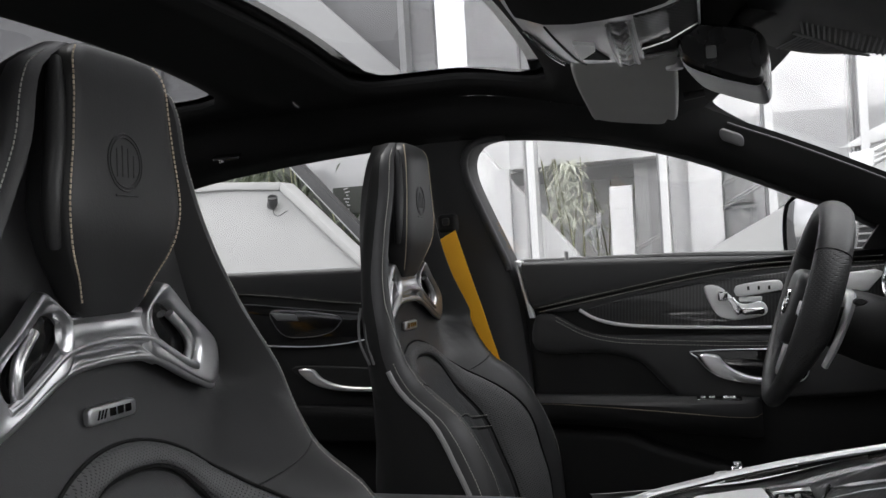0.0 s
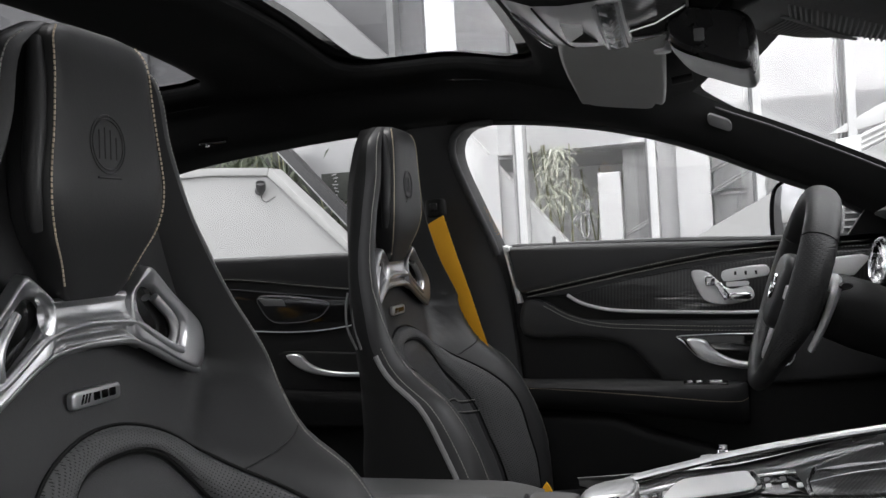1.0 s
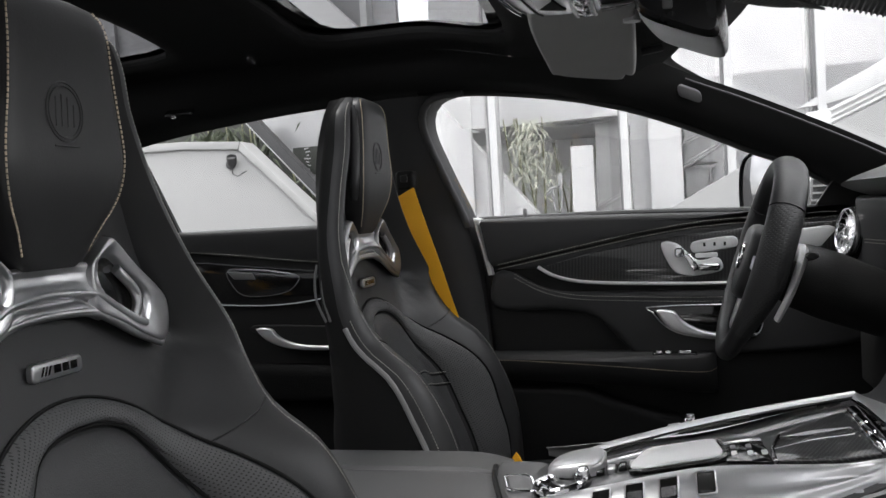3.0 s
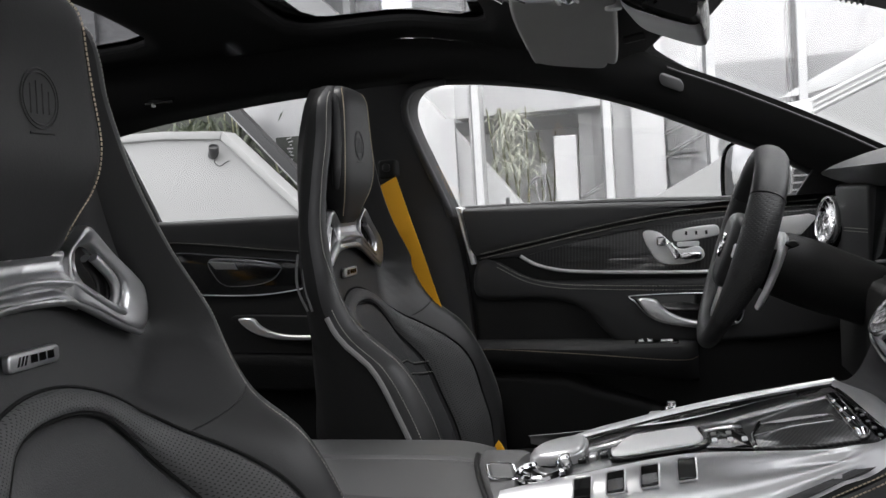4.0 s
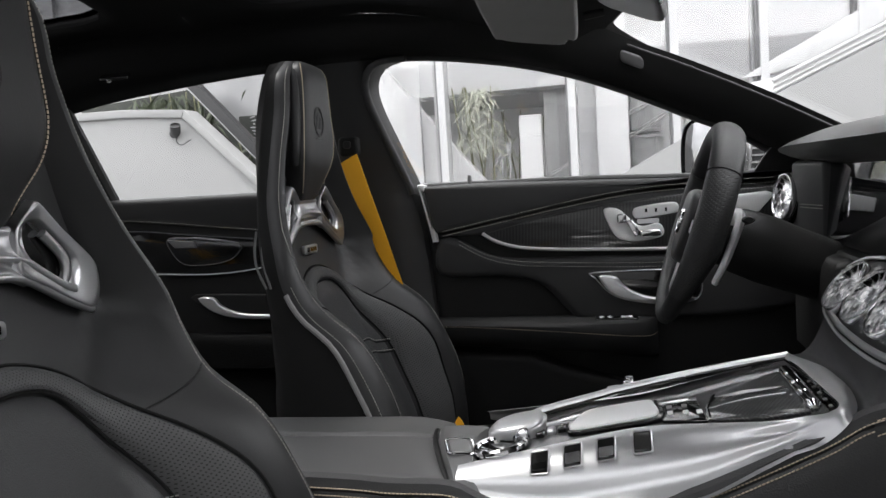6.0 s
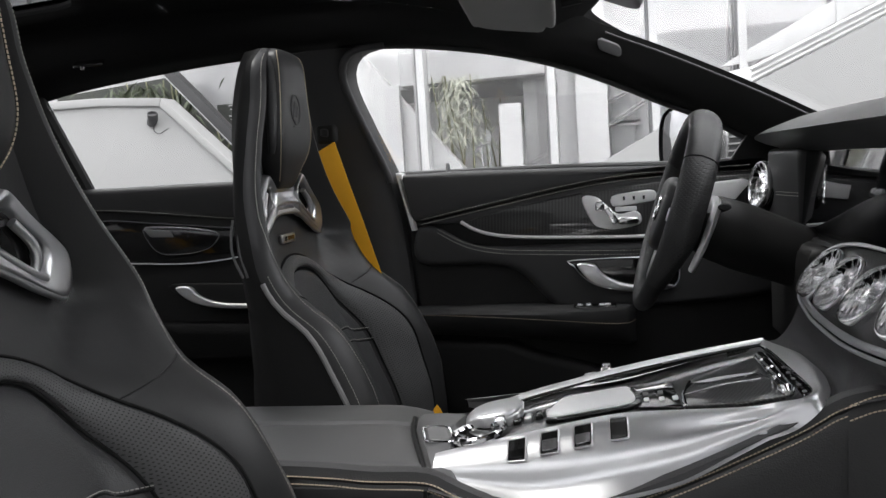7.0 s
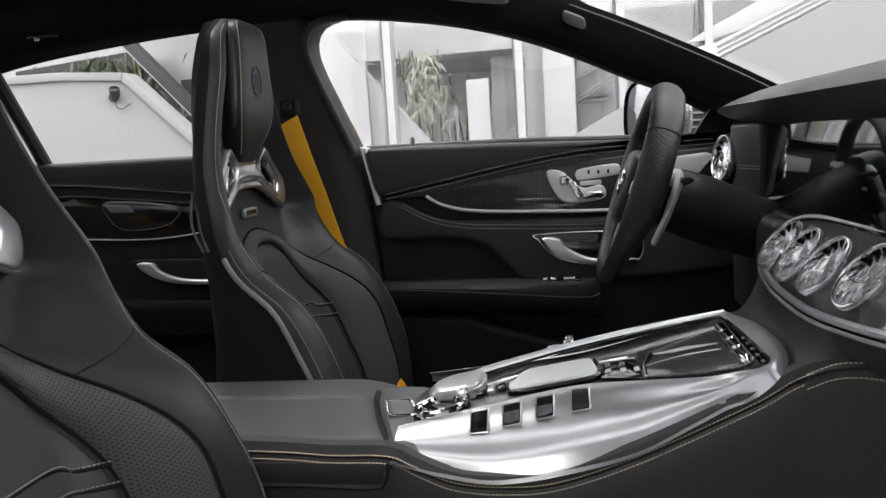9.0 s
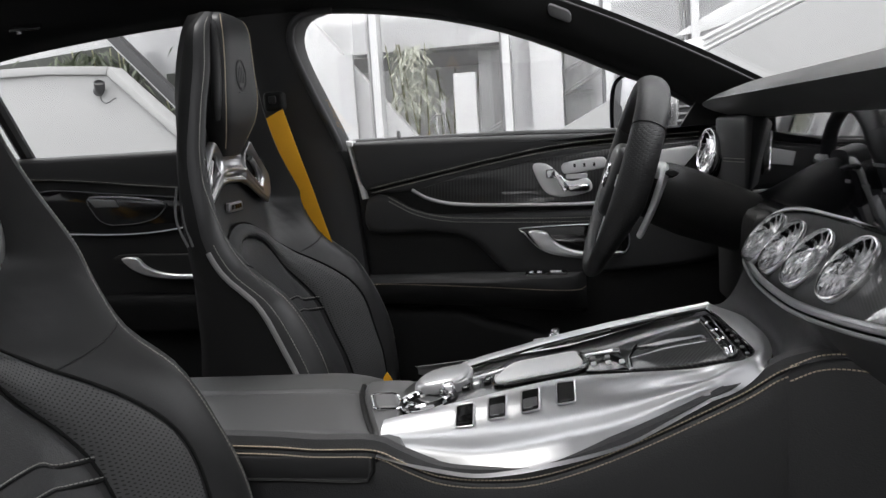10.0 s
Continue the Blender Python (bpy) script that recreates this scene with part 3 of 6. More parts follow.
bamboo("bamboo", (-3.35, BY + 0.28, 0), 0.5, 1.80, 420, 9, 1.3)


# ---------------------------------------------------------------- the car's shell
def zroof(x, y):
    z = 1.336 - 0.10 * max(0.0, abs(y) / 0.5) ** 2.6 * 0.45
    if x > -0.30:
        z -= 0.42 * (x + 0.30) ** 1.5
    if x < -0.75:
        z -= 0.16 * (-0.75 - x) ** 1.6
    return z


def window_edge(x):
    """The upper edge of the side glass: y and z at x."""
    rows = [(1.0, .80), (.46, .975), (.40, 1.010), (.329, 1.050), (.253, 1.083), (.159, 1.126), (.064, 1.163), (-.033, 1.190), (-.133, 1.208), (-.21, 1.217),
            (-.30, 1.221), (-.502, 1.218), (-.707, 1.204), (-.92, 1.179), (-1.2, 1.12), (-1.6, .98)]
    z = table(rows, x)[0]
    return 0.72 - 0.55 * (z - 0.99), z


def rail_edge(x):
    """The inner upper edge of the roof rail and windscreen pillar: y and z at x."""
    if x <= 0.02:
        return 0.5, zroof(x, 0.5)
    rows = [(.95, .62, .80), (.52, .60, 1.036), (.493, .598, 1.051), (.392, .59, 1.106), (.251, .58, 1.175), (.162, .575, 1.214), (.10, .55, 1.238), (.02, .5, zroof(.02, .5))]
    return table(rows, x)


def roof():
    t = thing("ceiling", "black suede roof lining with glass roof openings", "ceiling", kind="structure")
    n = 96
    glass_rings = []
    for x0, x1, hx0, hx1, hy in ((-0.60, 0.02, -0.485, -0.125, 0.45), (-1.75, -0.60, -1.45, -0.735, 0.45)):
        outer = rounded(x0, x1, -0.5, 0.5, 0.002)
        hole = rounded(hx0, hx1, -hy, hy, 0.055, 8)
        c = ((hx0 + hx1) / 2, 0)
        corner = math.atan2(0.5, 0.5 * (x1 - x0))
        angles = [2 * math.pi * i / n for i in range(n)]
        o = [polar(outer, c, a) for a in angles]
        # keep the sharp corners of the panel
        for cx, cy in ((x0, -0.5), (x0, 0.5), (x1, -0.5), (x1, 0.5)):
            k = min(range(n), key=lambda i: (o[i][0] - cx) ** 2 + (o[i][1] - cy) ** 2)
            o[k] = (cx, cy)
        h = [polar(hole, c, a) for a in angles]
        rows = []
        for s in range(9):
            k = s / 8
            row = []
            for (ox, oy), (hx, hy2) in zip(o, h):
                x, y = ox + (hx - ox) * k, oy + (hy2 - oy) * k
                row.append(V3(x, y, zroof(x, y) + (0.010 * max(0, k - 0.8) / 0.2) ** 1))
            rows.append(row)
        lip = [V3(x + (x - c[0]) * 0.004, y * 1.004, zroof(x, y) + 0.016) for x, y in h]
        wall_top = [V3(c[0] + (x - c[0]) * 1.02, y * 1.02, zroof(x, y) + 0.026) for x, y in h]
        part("lining", grid(rows + [lip], loop_u=True), SUEDE, t)
        part("frame_wall", grid([lip, [p + V3(0, 0, 0.005) for p in lip], wall_top], loop_u=True), PLASTIC, t)
        # inner rim against the glass
        rim_in = [V3(c[0] + (x - c[0]) * ((0.80 if x < c[0] else 0.86) if -0.6 < c[0] else 0.99), y * 0.985, zroof(x, y) + 0.028) for x, y in h]
        part("glass_rim", grid([wall_top, rim_in], loop_u=True), GLOSS, t)
        cz = [V3(c[0] + (x - c[0]) * 1.15, y * 1.06, zroof(x, y) + 0.032) for x, y in h]
        top = [p + V3(0, 0, 0.004) for p in cz]
        mid = V3(c[0], 0, zroof(c[0], 0) + 0.036)
        def fan(ring, lift):
            r2 = [[mid.lerp(p, k) + V3(0, 0, lift) for p in ring] for k in (0.02, 0.3, 0.6, 0.85, 1.0)]
            v, f = grid(r2, loop_u=True)
            return v, f + [list(range(len(ring)))]
        glass = part("roof_glass", fan(cz, 0.0), ROOF_GLASS if c[0] > -0.6 else REAR_ROOF_GLASS, t, "tinted glass roof panel")
        glass.visible_shadow = False
        skin = [V3(ox, oy, zroof(ox, oy) + 0.036) for ox, oy in o]
        part("outer_skin", grid([skin, [p + V3(0, 0, 0.006) for p in wall_top]], loop_u=True), PAINT, t)
    return t


roof()


def side_rail(sg, name):
    """Roof rail and windscreen pillar of one side, in one trim."""
    t = thing(name, "black suede roof rail and windscreen pillar trim", "trim", kind="structure")
    xs = [-1.6 + i * 0.035 for i in range(74)]
    rows, outer = [], []
    for x in xs:
        wy, wz = window_edge(x)
        ry, rz = rail_edge(x)
        a, b = V3(x, wy, wz), V3(x, ry, rz)
        m = (a + b) / 2 + V3(0, -0.012, -0.012)
        row = [a + V3(0, 0.035, 0.012), a + V3(0, 0.008, 0.0), a + V3(0, -0.006, 0.006), a.lerp(m, 0.5) + V3(0, -0.006, -0.004), m, m.lerp(b, 0.55) + V3(0, -0.005, -0.004), b]
        rows.append([V3(p.x, p.y * sg, p.z) for p in row])
        outer.append([V3(p.x, p.y * sg, p.z) for p in (b, b + V3(0.006, 0.035, -0.004), a + V3(0, 0.05, 0.05), a + V3(0, 0.035, 0.012))])
    part("inner_trim", grid(rows), SUEDE, t)
    part("outer_skin", grid(outer), PAINT, t)
    # a fine groove along the pillar, and the seal under the roof rail
    seal = [V3(x, window_edge(x)[0] * sg, window_edge(x)[1] + 0.002) for x in [-0.33 + 0.02 * i for i in range(42)]]
    part("seal", tube(seal, 0.006, 8), RUBBER, t)
    edge = [V3(x, (rail_edge(x)[0] - 0.004) * sg, rail_edge(x)[1] - 0.012) for x in [0.15 + 0.02 * i for i in range(20)]]
    part("groove", tube(edge, 0.0016, 6), RUBBER, t)
    return t


side_rail(1, "trim_left")
side_rail(-1, "trim_right")


def pillar(sg, name):
    """The pillar between the doors, with its pale door seal."""
    t = thing(name, "black pillar trim between the doors with rubber seals", "trim", kind="structure")
    front_edge = [(-.215, .30), (-.235, .70), (-.250, .88), (-.272, .985), (-.2985, 1.073), (-.3195, 1.150), (-.3195, 1.186), (-.305, 1.208), (-.280, 1.219), (-.235, 1.2205)]
    pts = spline([V3(x, 0, z) for x, z in front_edge], 60)
    rows = []
    for p in [q for q in pts if q.x < -.262 or q.z < 1.1]:
        y = 0.72 - 0.55 * max(0, p.z - 0.99) - 0.02 * max(0, 0.99 - p.z)
        w = 0.10 + 0.05 * max(0, 0.98 - p.z) + 0.045 * math.exp(-((p.z - 1.04) / 0.07) ** 2)
        if p.z > 1.15:
            w += (p.z - 1.15) * 1.0
        rows.append([V3(p.x - o * w, (y - d) * sg, p.z) for o, d in ((-0.02, -0.05), (0.0, -0.008), (0.06, 0.012), (0.3, 0.026), (0.65, 0.026), (0.95, 0.01), (1.1, -0.05))])
    part("inner_trim", grid(rows), LEATHER_DARK, t)
    upper = [V3(p.x - 0.021, (0.72 - 0.55 * max(0, p.z - 0.99) - 0.006) * sg, p.z) for p in pts if p.z > 0.93]
    part("seal", tube(upper, [0.0075 * min(1.0, (len(upper) - i) / 6) for i in range(len(upper))], 12), RUBBER_GREY, t, "grey door seal")
    inner = [V3(p.x - 0.007, (0.72 - 0.55 * max(0, p.z - 0.99) - 0.012) * sg, p.z) for p in pts if p.z > 0.97]
    part("seal", tube(inner, 0.0072, 12), RUBBER, t)
    return t


pillar(1, "trim_pillar_left")
pillar(-1, "trim_pillar_right")


def shell():
    fl = solid("floor", box(-1.6, 0.95, -0.74, 0.74, 0.20, 0.26, 0.01), CARPET, "black carpeted car floor", "floor", kind="structure")
    solid("wall_rear", box(-1.78, -1.70, -0.72, 0.72, 0.22, 1.05, 0.01), CARPET, "black lining behind the rear seat", "wall", kind="structure")
    solid("wall_front", box(0.90, 0.96, -0.74, 0.74, 0.22, 0.86, 0.01), PLASTIC, "black bulkhead behind the dashboard", "wall", kind="structure")
    for sg in (1, -1):
        solid("wall_quarter", box(-1.76, -1.08, .70 if sg > 0 else -.78, .78 if sg > 0 else -.70, .22, 1.0, 0.02), PLASTIC, "black trim beside the rear bench", "trim", kind="structure")
    solid("wall_sill", box(-1.6, 0.9, -0.80, -0.72, 0.22, 0.36, 0.02), PLASTIC, "black door sill on the open side", "sill", kind="structure")


shell()


def windscreen():
    t = thing("windscreen", "clear raked windscreen with a black upper border", "window", kind="structure")
    def at(u, v, off=0.0):
        y = 0.60 * u
        x0 = 0.20 - 0.09 * u * u
        x1 = 0.98 - 0.16 * u * u
        x = x0 + (x1 - x0) * v
        z = 1.275 - 0.03 * u * u - (1.275 - 0.88 - 0.03 * u * u) * v ** 1.12
        return V3(x + off, y, z + off)
    us = [-1 + i / 12 for i in range(25)]
    vs = [i / 12 for i in range(13)]
    g = join(grid([[at(u, v) for u in us] for v in vs]), grid([[at(u, v, 0.004) for u in us] for v in vs]))
    pane = part("pane", g, WINDOW_GLASS, t)
    pane.visible_shadow = False
    def border(u):
        # narrow towards the pillars, with a rounded corner
        return .055 - .045 * min(1.0, max(0.0, (abs(u) - .66) / .14)) + .06 * max(0.0, (abs(u) - .92) / .08) ** 2
    fine = [-1.08 + 1.08 * i / 60 for i in range(121)]
    part("printed_border", grid([[at(u, border(u) * k / 4, -.0015) for u in fine] for k in range(5)]), PLASTIC, t, "black printed border")
    part("header", grid([[V3(0.02, 0.5 * u, zroof(0.02, 0.5 * u)) for u in us], [at(u, 0) * 0.5 + V3(0.01, 0.25 * u, zroof(0.02, 0.5 * u) * 0.5 - 0.012) for u in us], [at(u, 0) - V3(0, 0, 0.006) for u in us], [at(u, 0) + V3(0, 0, 0.012) for u in us]]), SUEDE, t)
    return t


windscreen()


# ---------------------------------------------------------------- the doors
def chaikin(pts, n):
    """Rounds the corners of a closed outline."""
    for _ in range(n):
        res = []
        for i, p in enumerate(pts):
            q = pts[(i + 1) % len(pts)]
            res += [(p[0] * .8 + q[0] * .2, p[1] * .8 + q[1] * .2), (p[0] * .2 + q[0] * .8, p[1] * .2 + q[1] * .8)]
        pts = res
    return pts


def on_door(sg, y):
    """Places an outline (x, z) on the door's inner face; h stands out into the car."""
    return lambda a, b, h: V3(a, (y - h) * sg, b)


def smooth_outline(pts, n=60):
    return [(p.x, p.y) for p in spline([V3(a, b, 0) for a, b in pts], n, True)]


def strip_path(sg, y, pts, n=60):
    return spline([V3(x, y * sg, z) for x, z in pts], n)


def door_glass(parent, sg, xs, sill):
    rows = []
    for off in (0.012, 0.016):
        rows.append([[V3(x, (0.72 + off) * sg, sill - 0.03), V3(x, (window_edge(x)[0] + off) * sg, window_edge(x)[1] + 0.01)] for x in xs])
    ob = part("window_pane", join(*(grid(r) for r in rows)), WINDOW_GLASS, parent)
    ob.visible_shadow = False
    return ob


def front_door(sg):
    d = thing("driver_door", "black leather car door with carbon trim and silver fittings", "car door")
    base = prism([(-.222, .34), (-.236, .70), (-.250, .90), (-.262, .972), (.20, .966), (.56, .955), (.62, .60), (.58, .34)],
                 on_door(sg, 0.80), 0.095, 0.012)
    part("door_panel", base, PLASTIC, d)
    part("outer_skin", prism([(-.235, .30), (-.262, .965), (.60, .955), (.66, .30)], lambda a, b, h: V3(a, (0.80 + h) * sg, b), 0.06, 0.02), PAINT, d)
    roll = [(-.262, .986), (-.15, .9865), (.05, .981), (.25, .9735), (.45, .972), (.56, .97), (.56, .957), (.40, .965), (.248, .961), (.151, .955), (.049, .941), (-.111, .913), (-.223, .893), (-.245, .895)]
    part("upper_roll", prism(roll, on_door(sg, 0.735), 0.047, 0.012, 4), LEATHER_DARK, d)
    part("belt_seal", tube(strip_path(sg, 0.725, [(-.255, .986), (.05, .983), (.25, .976), (.5, .972)]), 0.006, 8), RUBBER, d)
    for dz in (-0.0, -0.009):
        part("seam", stitches([p + V3(0, 0, dz) for p in strip_path(sg, 0.687, [(-.215, .897), (-.111, .9165), (.049, .945), (.151, .9585), (.248, .9635), (.40, .966)])], 0.006, 0.0035, 0.0006), STITCH_GREY, d, "pale double stitching")
    band = [(-.223, .887), (-.111, .907), (.049, .935), (.151, .949), (.248, .955), (.40, .958), (.50, .957), (.50, .90), (.40, .85), (.203, .843), (-.03, .853), (-.076, .860), (-.113, .872), (-.138, .886)]
    part("leather_band", prism(band, on_door(sg, 0.735), 0.037, 0.006), LEATHER_DARK, d)
    carbon = [(-.132, .888), (-.025, .914), (.099, .933), (.248, .946), (.40, .951), (.475, .951), (.455, .90), (.42, .862), (.203, .8455), (.05, .848), (-.03, .856), (-.076, .862), (-.113, .874)]
    part("carbon_trim", prism(carbon, on_door(sg, 0.735), 0.0405, 0.003), CARBON, d, "glossy carbon fibre trim")
    part("chrome_strip", tube(strip_path(sg, 0.692, [(-.138, .889), (-.113, .873), (-.076, .861), (-.029, .8545), (.05, .850), (.203, .845), (.40, .846)]), 0.0034, 8), PALE, d, "thin chrome strip")
    mid = [(-.225, .880), (-.184, .878), (-.136, .851), (-.083, .838), (.05, .836), (.22, .834), (.42, .840), (.46, .80), (.44, .735), (.30, .715), (.067, .712), (.026, .727), (-.013, .770), (-.043, .792), (-.107, .804), (-.226, .811)]
    part("middle_panel", prism(smooth_outline(mid, 90), on_door(sg, 0.735), 0.046, 0.014, 4), LEATHER_DARK, d)
    for dz in (0.0, -0.0075):
        part("seam", stitches([p + V3(0, 0, dz) for p in strip_path(sg, 0.6885, [(-.184, .877), (-.136, .850), (-.083, .835), (-.009, .828), (.20, .820), (.40, .828)])], 0.006, 0.0035, 0.0006), STITCH_GREY, d, "pale double stitching")
    # seat switches: an L of pale buttons, and the memory keys
    l_plate = [(.094, .921), (.122, .922), (.158, .890), (.192, .893), (.203, .881), (.198, .868), (.165, .861), (.135, .862), (.112, .875)]
    sw = part("seat_switch_plate", prism(smooth_outline(l_plate, 60), on_door(sg, 0.6955), 0.006, 0.003), PALE, d, "pale satin seat switch plate")
    part("switch_key", prism(rounded(.118, .136, .896, .914, .004), on_door(sg, 0.690), 0.008, 0.003), CHROME, sw)
    part("switch_key", prism([(.134, .900), (.146, .903), (.163, .874), (.150, .869)], on_door(sg, 0.690), 0.010, 0.003), CHROME, sw)
    part("switch_key", prism(rounded(.158, .198, .869, .883, .006), on_door(sg, 0.690), 0.012, 0.004), CHROME, sw)
    keys = [(.148, .918), (.160, .925), (.216, .931), (.230, .926), (.230, .914), (.218, .909), (.160, .903), (.149, .907)]
    km = part("memory_key_plate", prism(smooth_outline(keys, 50), on_door(sg, 0.6955), 0.006, 0.003), PALE, d, "pale satin memory key plate")
    for i in range(3):
        part("key_legend", box(.170 + i * .018, .174 + i * .018, (0.689 if sg > 0 else -0.689) - 0.0006, (0.689 if sg > 0 else -0.689) + 0.0006, .914, .921), PLASTIC, km, smooth=False)
    part("heater_key", prism(rounded(.155, .195, .893, .902, .003), on_door(sg, 0.6955), 0.003, 0.001), PALE, d)
    # tweeter plate near the windscreen pillar
    part("tweeter_plate", prism([(.30, .935), (.385, .942), (.40, .936), (.372, .905), (.30, .900)], on_door(sg, 0.695), 0.006, 0.003), PALE, d, "silver tweeter grille")
    # opening handle in its recess
    rec = [(.070, .805), (.20, .806), (.26, .80), (.26, .752), (.20, .742), (.129, .752), (.096, .768), (.074, .794)]
    part("handle_recess", prism(smooth_outline(rec, 60), on_door(sg, 0.700), 0.0125, 0.003), GLOSS, d)
    hand = [(.080, .798), (.111, .797), (.122, .784), (.141, .769), (.179, .756), (.25, .753), (.25, .747), (.183, .745), (.129, .753), (.100, .767)]
    part("opening_handle", prism(smooth_outline(hand, 60), on_door(sg, 0.69), 0.012, 0.005, 4), BRIGHT, d, "silver door opening handle")
    part("recess_rim", tube([V3(x, 0.6872 * sg, z) for x, z in smooth_outline(rec, 60)], 0.0012, 6, closed=True), SATIN, d)
    # armrest shelf
    rows = []
    for i in range(36):
        x = -.235 + .42 * i / 35
        end = max(0.0, 1 - max(0.0, (x - .10) / .085) ** 2.4) ** 0.5 if x > .10 else 1.0
        top = .722 - .010 * (x + .2)
        z1 = .716 - .030 * min(1, max(0, (x + .2) / .37)) ** 1.2
        out_y = 0.70 - 0.060 * end
        rows.append([V3(x, y * sg, z) for y, z in ((0.71, top + 0.004), (0.70 - 0.02 * end, top), (out_y + 0.012 * end, top - 0.001), (out_y + 0.003, top - 0.005), (out_y, (top + z1) / 2), (out_y + 0.002, z1), (out_y + 0.006, z1 - 0.012), (0.70 - 0.028 * end, z1 - 0.04), (0.71, z1 - 0.05))])
    arm = part("armrest", grid(rows), LEATHER_DARK, d)
    part("seam", stitches([r[5] + V3(0, -0.001 * sg, 0.001) for r in rows[1:]], 0.006, 0.0035, 0.0006), STITCH, arm, "tan stitching")
    sh = part("window_switches", prism(rounded(.070, .150, .66, .69, .006), lambda a, b, h: V3(a, b * sg, .7205 - .01 * (a + .2) + h), 0.004, 0.002), GLOSS, d)
    for i, x in enumerate((.076, .092, .116)):
        part("switch_key", prism(rounded(x, x + .012 + .012 * (i == 2), .668, .684, .003), lambda a, b, h: V3(a, b * sg, .7225 - .01 * (a + .2) + h), 0.006, 0.002), CHROME, sh)
    # lower part with pocket
    low = [(-.222, .66), (-.06, .657), (.0, .632), (.16, .586), (.40, .57), (.56, .56), (.58, .36), (-.218, .36)]
    part("map_pocket", prism(low, on_door(sg, 0.735), 0.06, 0.02, 4), PLASTIC, d)
    part("lock_pin", lathe([(0.0, 0.014), (0.003, 0.014), (0.004, 0.011), (0.004, -0.006), (0.0, -0.006)], Matrix.Translation((-.161, .717 * sg, .989)), 12), GREY_PLASTIC, d)
    # rear edge of the door: the light on it is put in as a pale strip
    part("edge_strip", prism([(-.260, .990), (-.247, .988), (-.2265, .877), (-.236, .876)], on_door(sg, 0.74), 0.052, 0.003), PALE, d, "pale strip for the light on the door's rear edge")
    part("mirror_triangle", prism([(.36, .962), (.56, .960), (.56, .985), (.47, 1.01), (.40, 1.03)], lambda a, b, h: V3(a, (0.72 - 0.55 * (b - .99) - h) * sg, b), 0.012, 0.003), PLASTIC, d)
    door_glass(d, sg, [-.30 + 0.04 * i for i in range(20)], .985)
    return d


front_door(1)


def rear_door(sg, name):
    d = thing(name, "black leather rear car door with a dark trim panel", "car door")
    part("door_panel", prism([(-1.25, .36), (-1.25, .985), (-.37, .975), (-.34, .70), (-.32, .36)], on_door(sg, 0.80), 0.095, 0.012), PLASTIC, d)
    part("outer_skin", prism([(-1.3, .30), (-1.3, .98), (-.35, .968), (-.32, .30)], lambda a, b, h: V3(a, (0.80 + h) * sg, b), 0.06, 0.02), PAINT, d)
    roll = [(-1.25, 1.0), (-.95, .996), (-.60, .9945), (-.37, .99), (-.36, .90), (-.617, .918), (-.882, .948), (-1.25, .96)]
    part("upper_roll", prism(roll, on_door(sg, 0.735), 0.045, 0.012, 4), LEATHER_DARK, d)
    part("seam", stitches(strip_path(sg, 0.688, [(-1.2, .962), (-.882, .951), (-.617, .922), (-.40, .905)]), 0.006, 0.0035, 0.0006), STITCH_GREY, d, "pale stitching")
    trim = [(-.90, .93), (-.75, .918), (-.58, .90), (-.50, .89), (-.53, .86), (-.60, .838), (-.72, .832), (-.85, .842), (-.95, .89)]
    part("trim_panel", prism(smooth_outline(trim, 60), on_door(sg, 0.735), 0.040, 0.004), GLOSS, d, "gloss black trim panel")
    plate = [(-.812, .914), (-.72, .909), (-.628, .894), (-.655, .862), (-.70, .852), (-.775, .852)]
    p2 = part("speaker_plate", prism(chaikin(plate, 2), on_door(sg, 0.695), 0.004, 0.003), DARK_CHROME, d)
    part("plate_rim", tube([V3(x, 0.6912 * sg, z) for x, z in chaikin(plate, 2)], 0.0007, 6, closed=True), GREY_PLASTIC, p2)
    part("window_switch", prism([(-.80, .907), (-.742, .902), (-.735, .888), (-.785, .890)], on_door(sg, 0.692), 0.004, 0.002), GREY_PLASTIC, p2)
    part("chrome_strip", tube(strip_path(sg, 0.694, [(-1.0, .85), (-.85, .838), (-.70, .832), (-.58, .845), (-.48, .88)]), 0.0014, 8), SATIN, d)
    rec = [(-.75, .79), (-.58, .785), (-.50, .775), (-.50, .735), (-.60, .73), (-.68, .742), (-.73, .765)]
    part("handle_recess", prism(smooth_outline(rec, 50), on_door(sg, 0.700), 0.010, 0.003), PLASTIC, d)
    hand = [(-.738, .784), (-.705, .784), (-.69, .768), (-.66, .754), (-.615, .747), (-.52, .744), (-.52, .738), (-.615, .737), (-.675, .744), (-.715, .76)]
    part("opening_handle", prism(smooth_outline(hand, 60), on_door(sg, 0.692), 0.012, 0.004, 4), BRIGHT, d, "silver door opening handle")
    part("armrest", prism(smooth_outline([(-1.1, .70), (-.8, .71), (-.5, .70), (-.40, .68), (-.40, .64), (-.7, .63), (-1.1, .64)], 60), on_door(sg, 0.735), 0.075, 0.02, 4), CARPET, d)
    bar = [V3(x, (0.72 - 0.55 * (z - .99) - 0.004) * sg, z) for x, z in ((-.930, .990), (-.942, 1.08), (-.953, 1.16), (-.960, 1.215))]
    part("quarter_bar", tube(bar, 0.014, 8), PLASTIC, d)
    door_glass(d, sg, [-1.25 + 0.05 * i for i in range(18)], .995)
    return d


rear_door(1, "rear_door")
rear_door(-1, "rear_door")


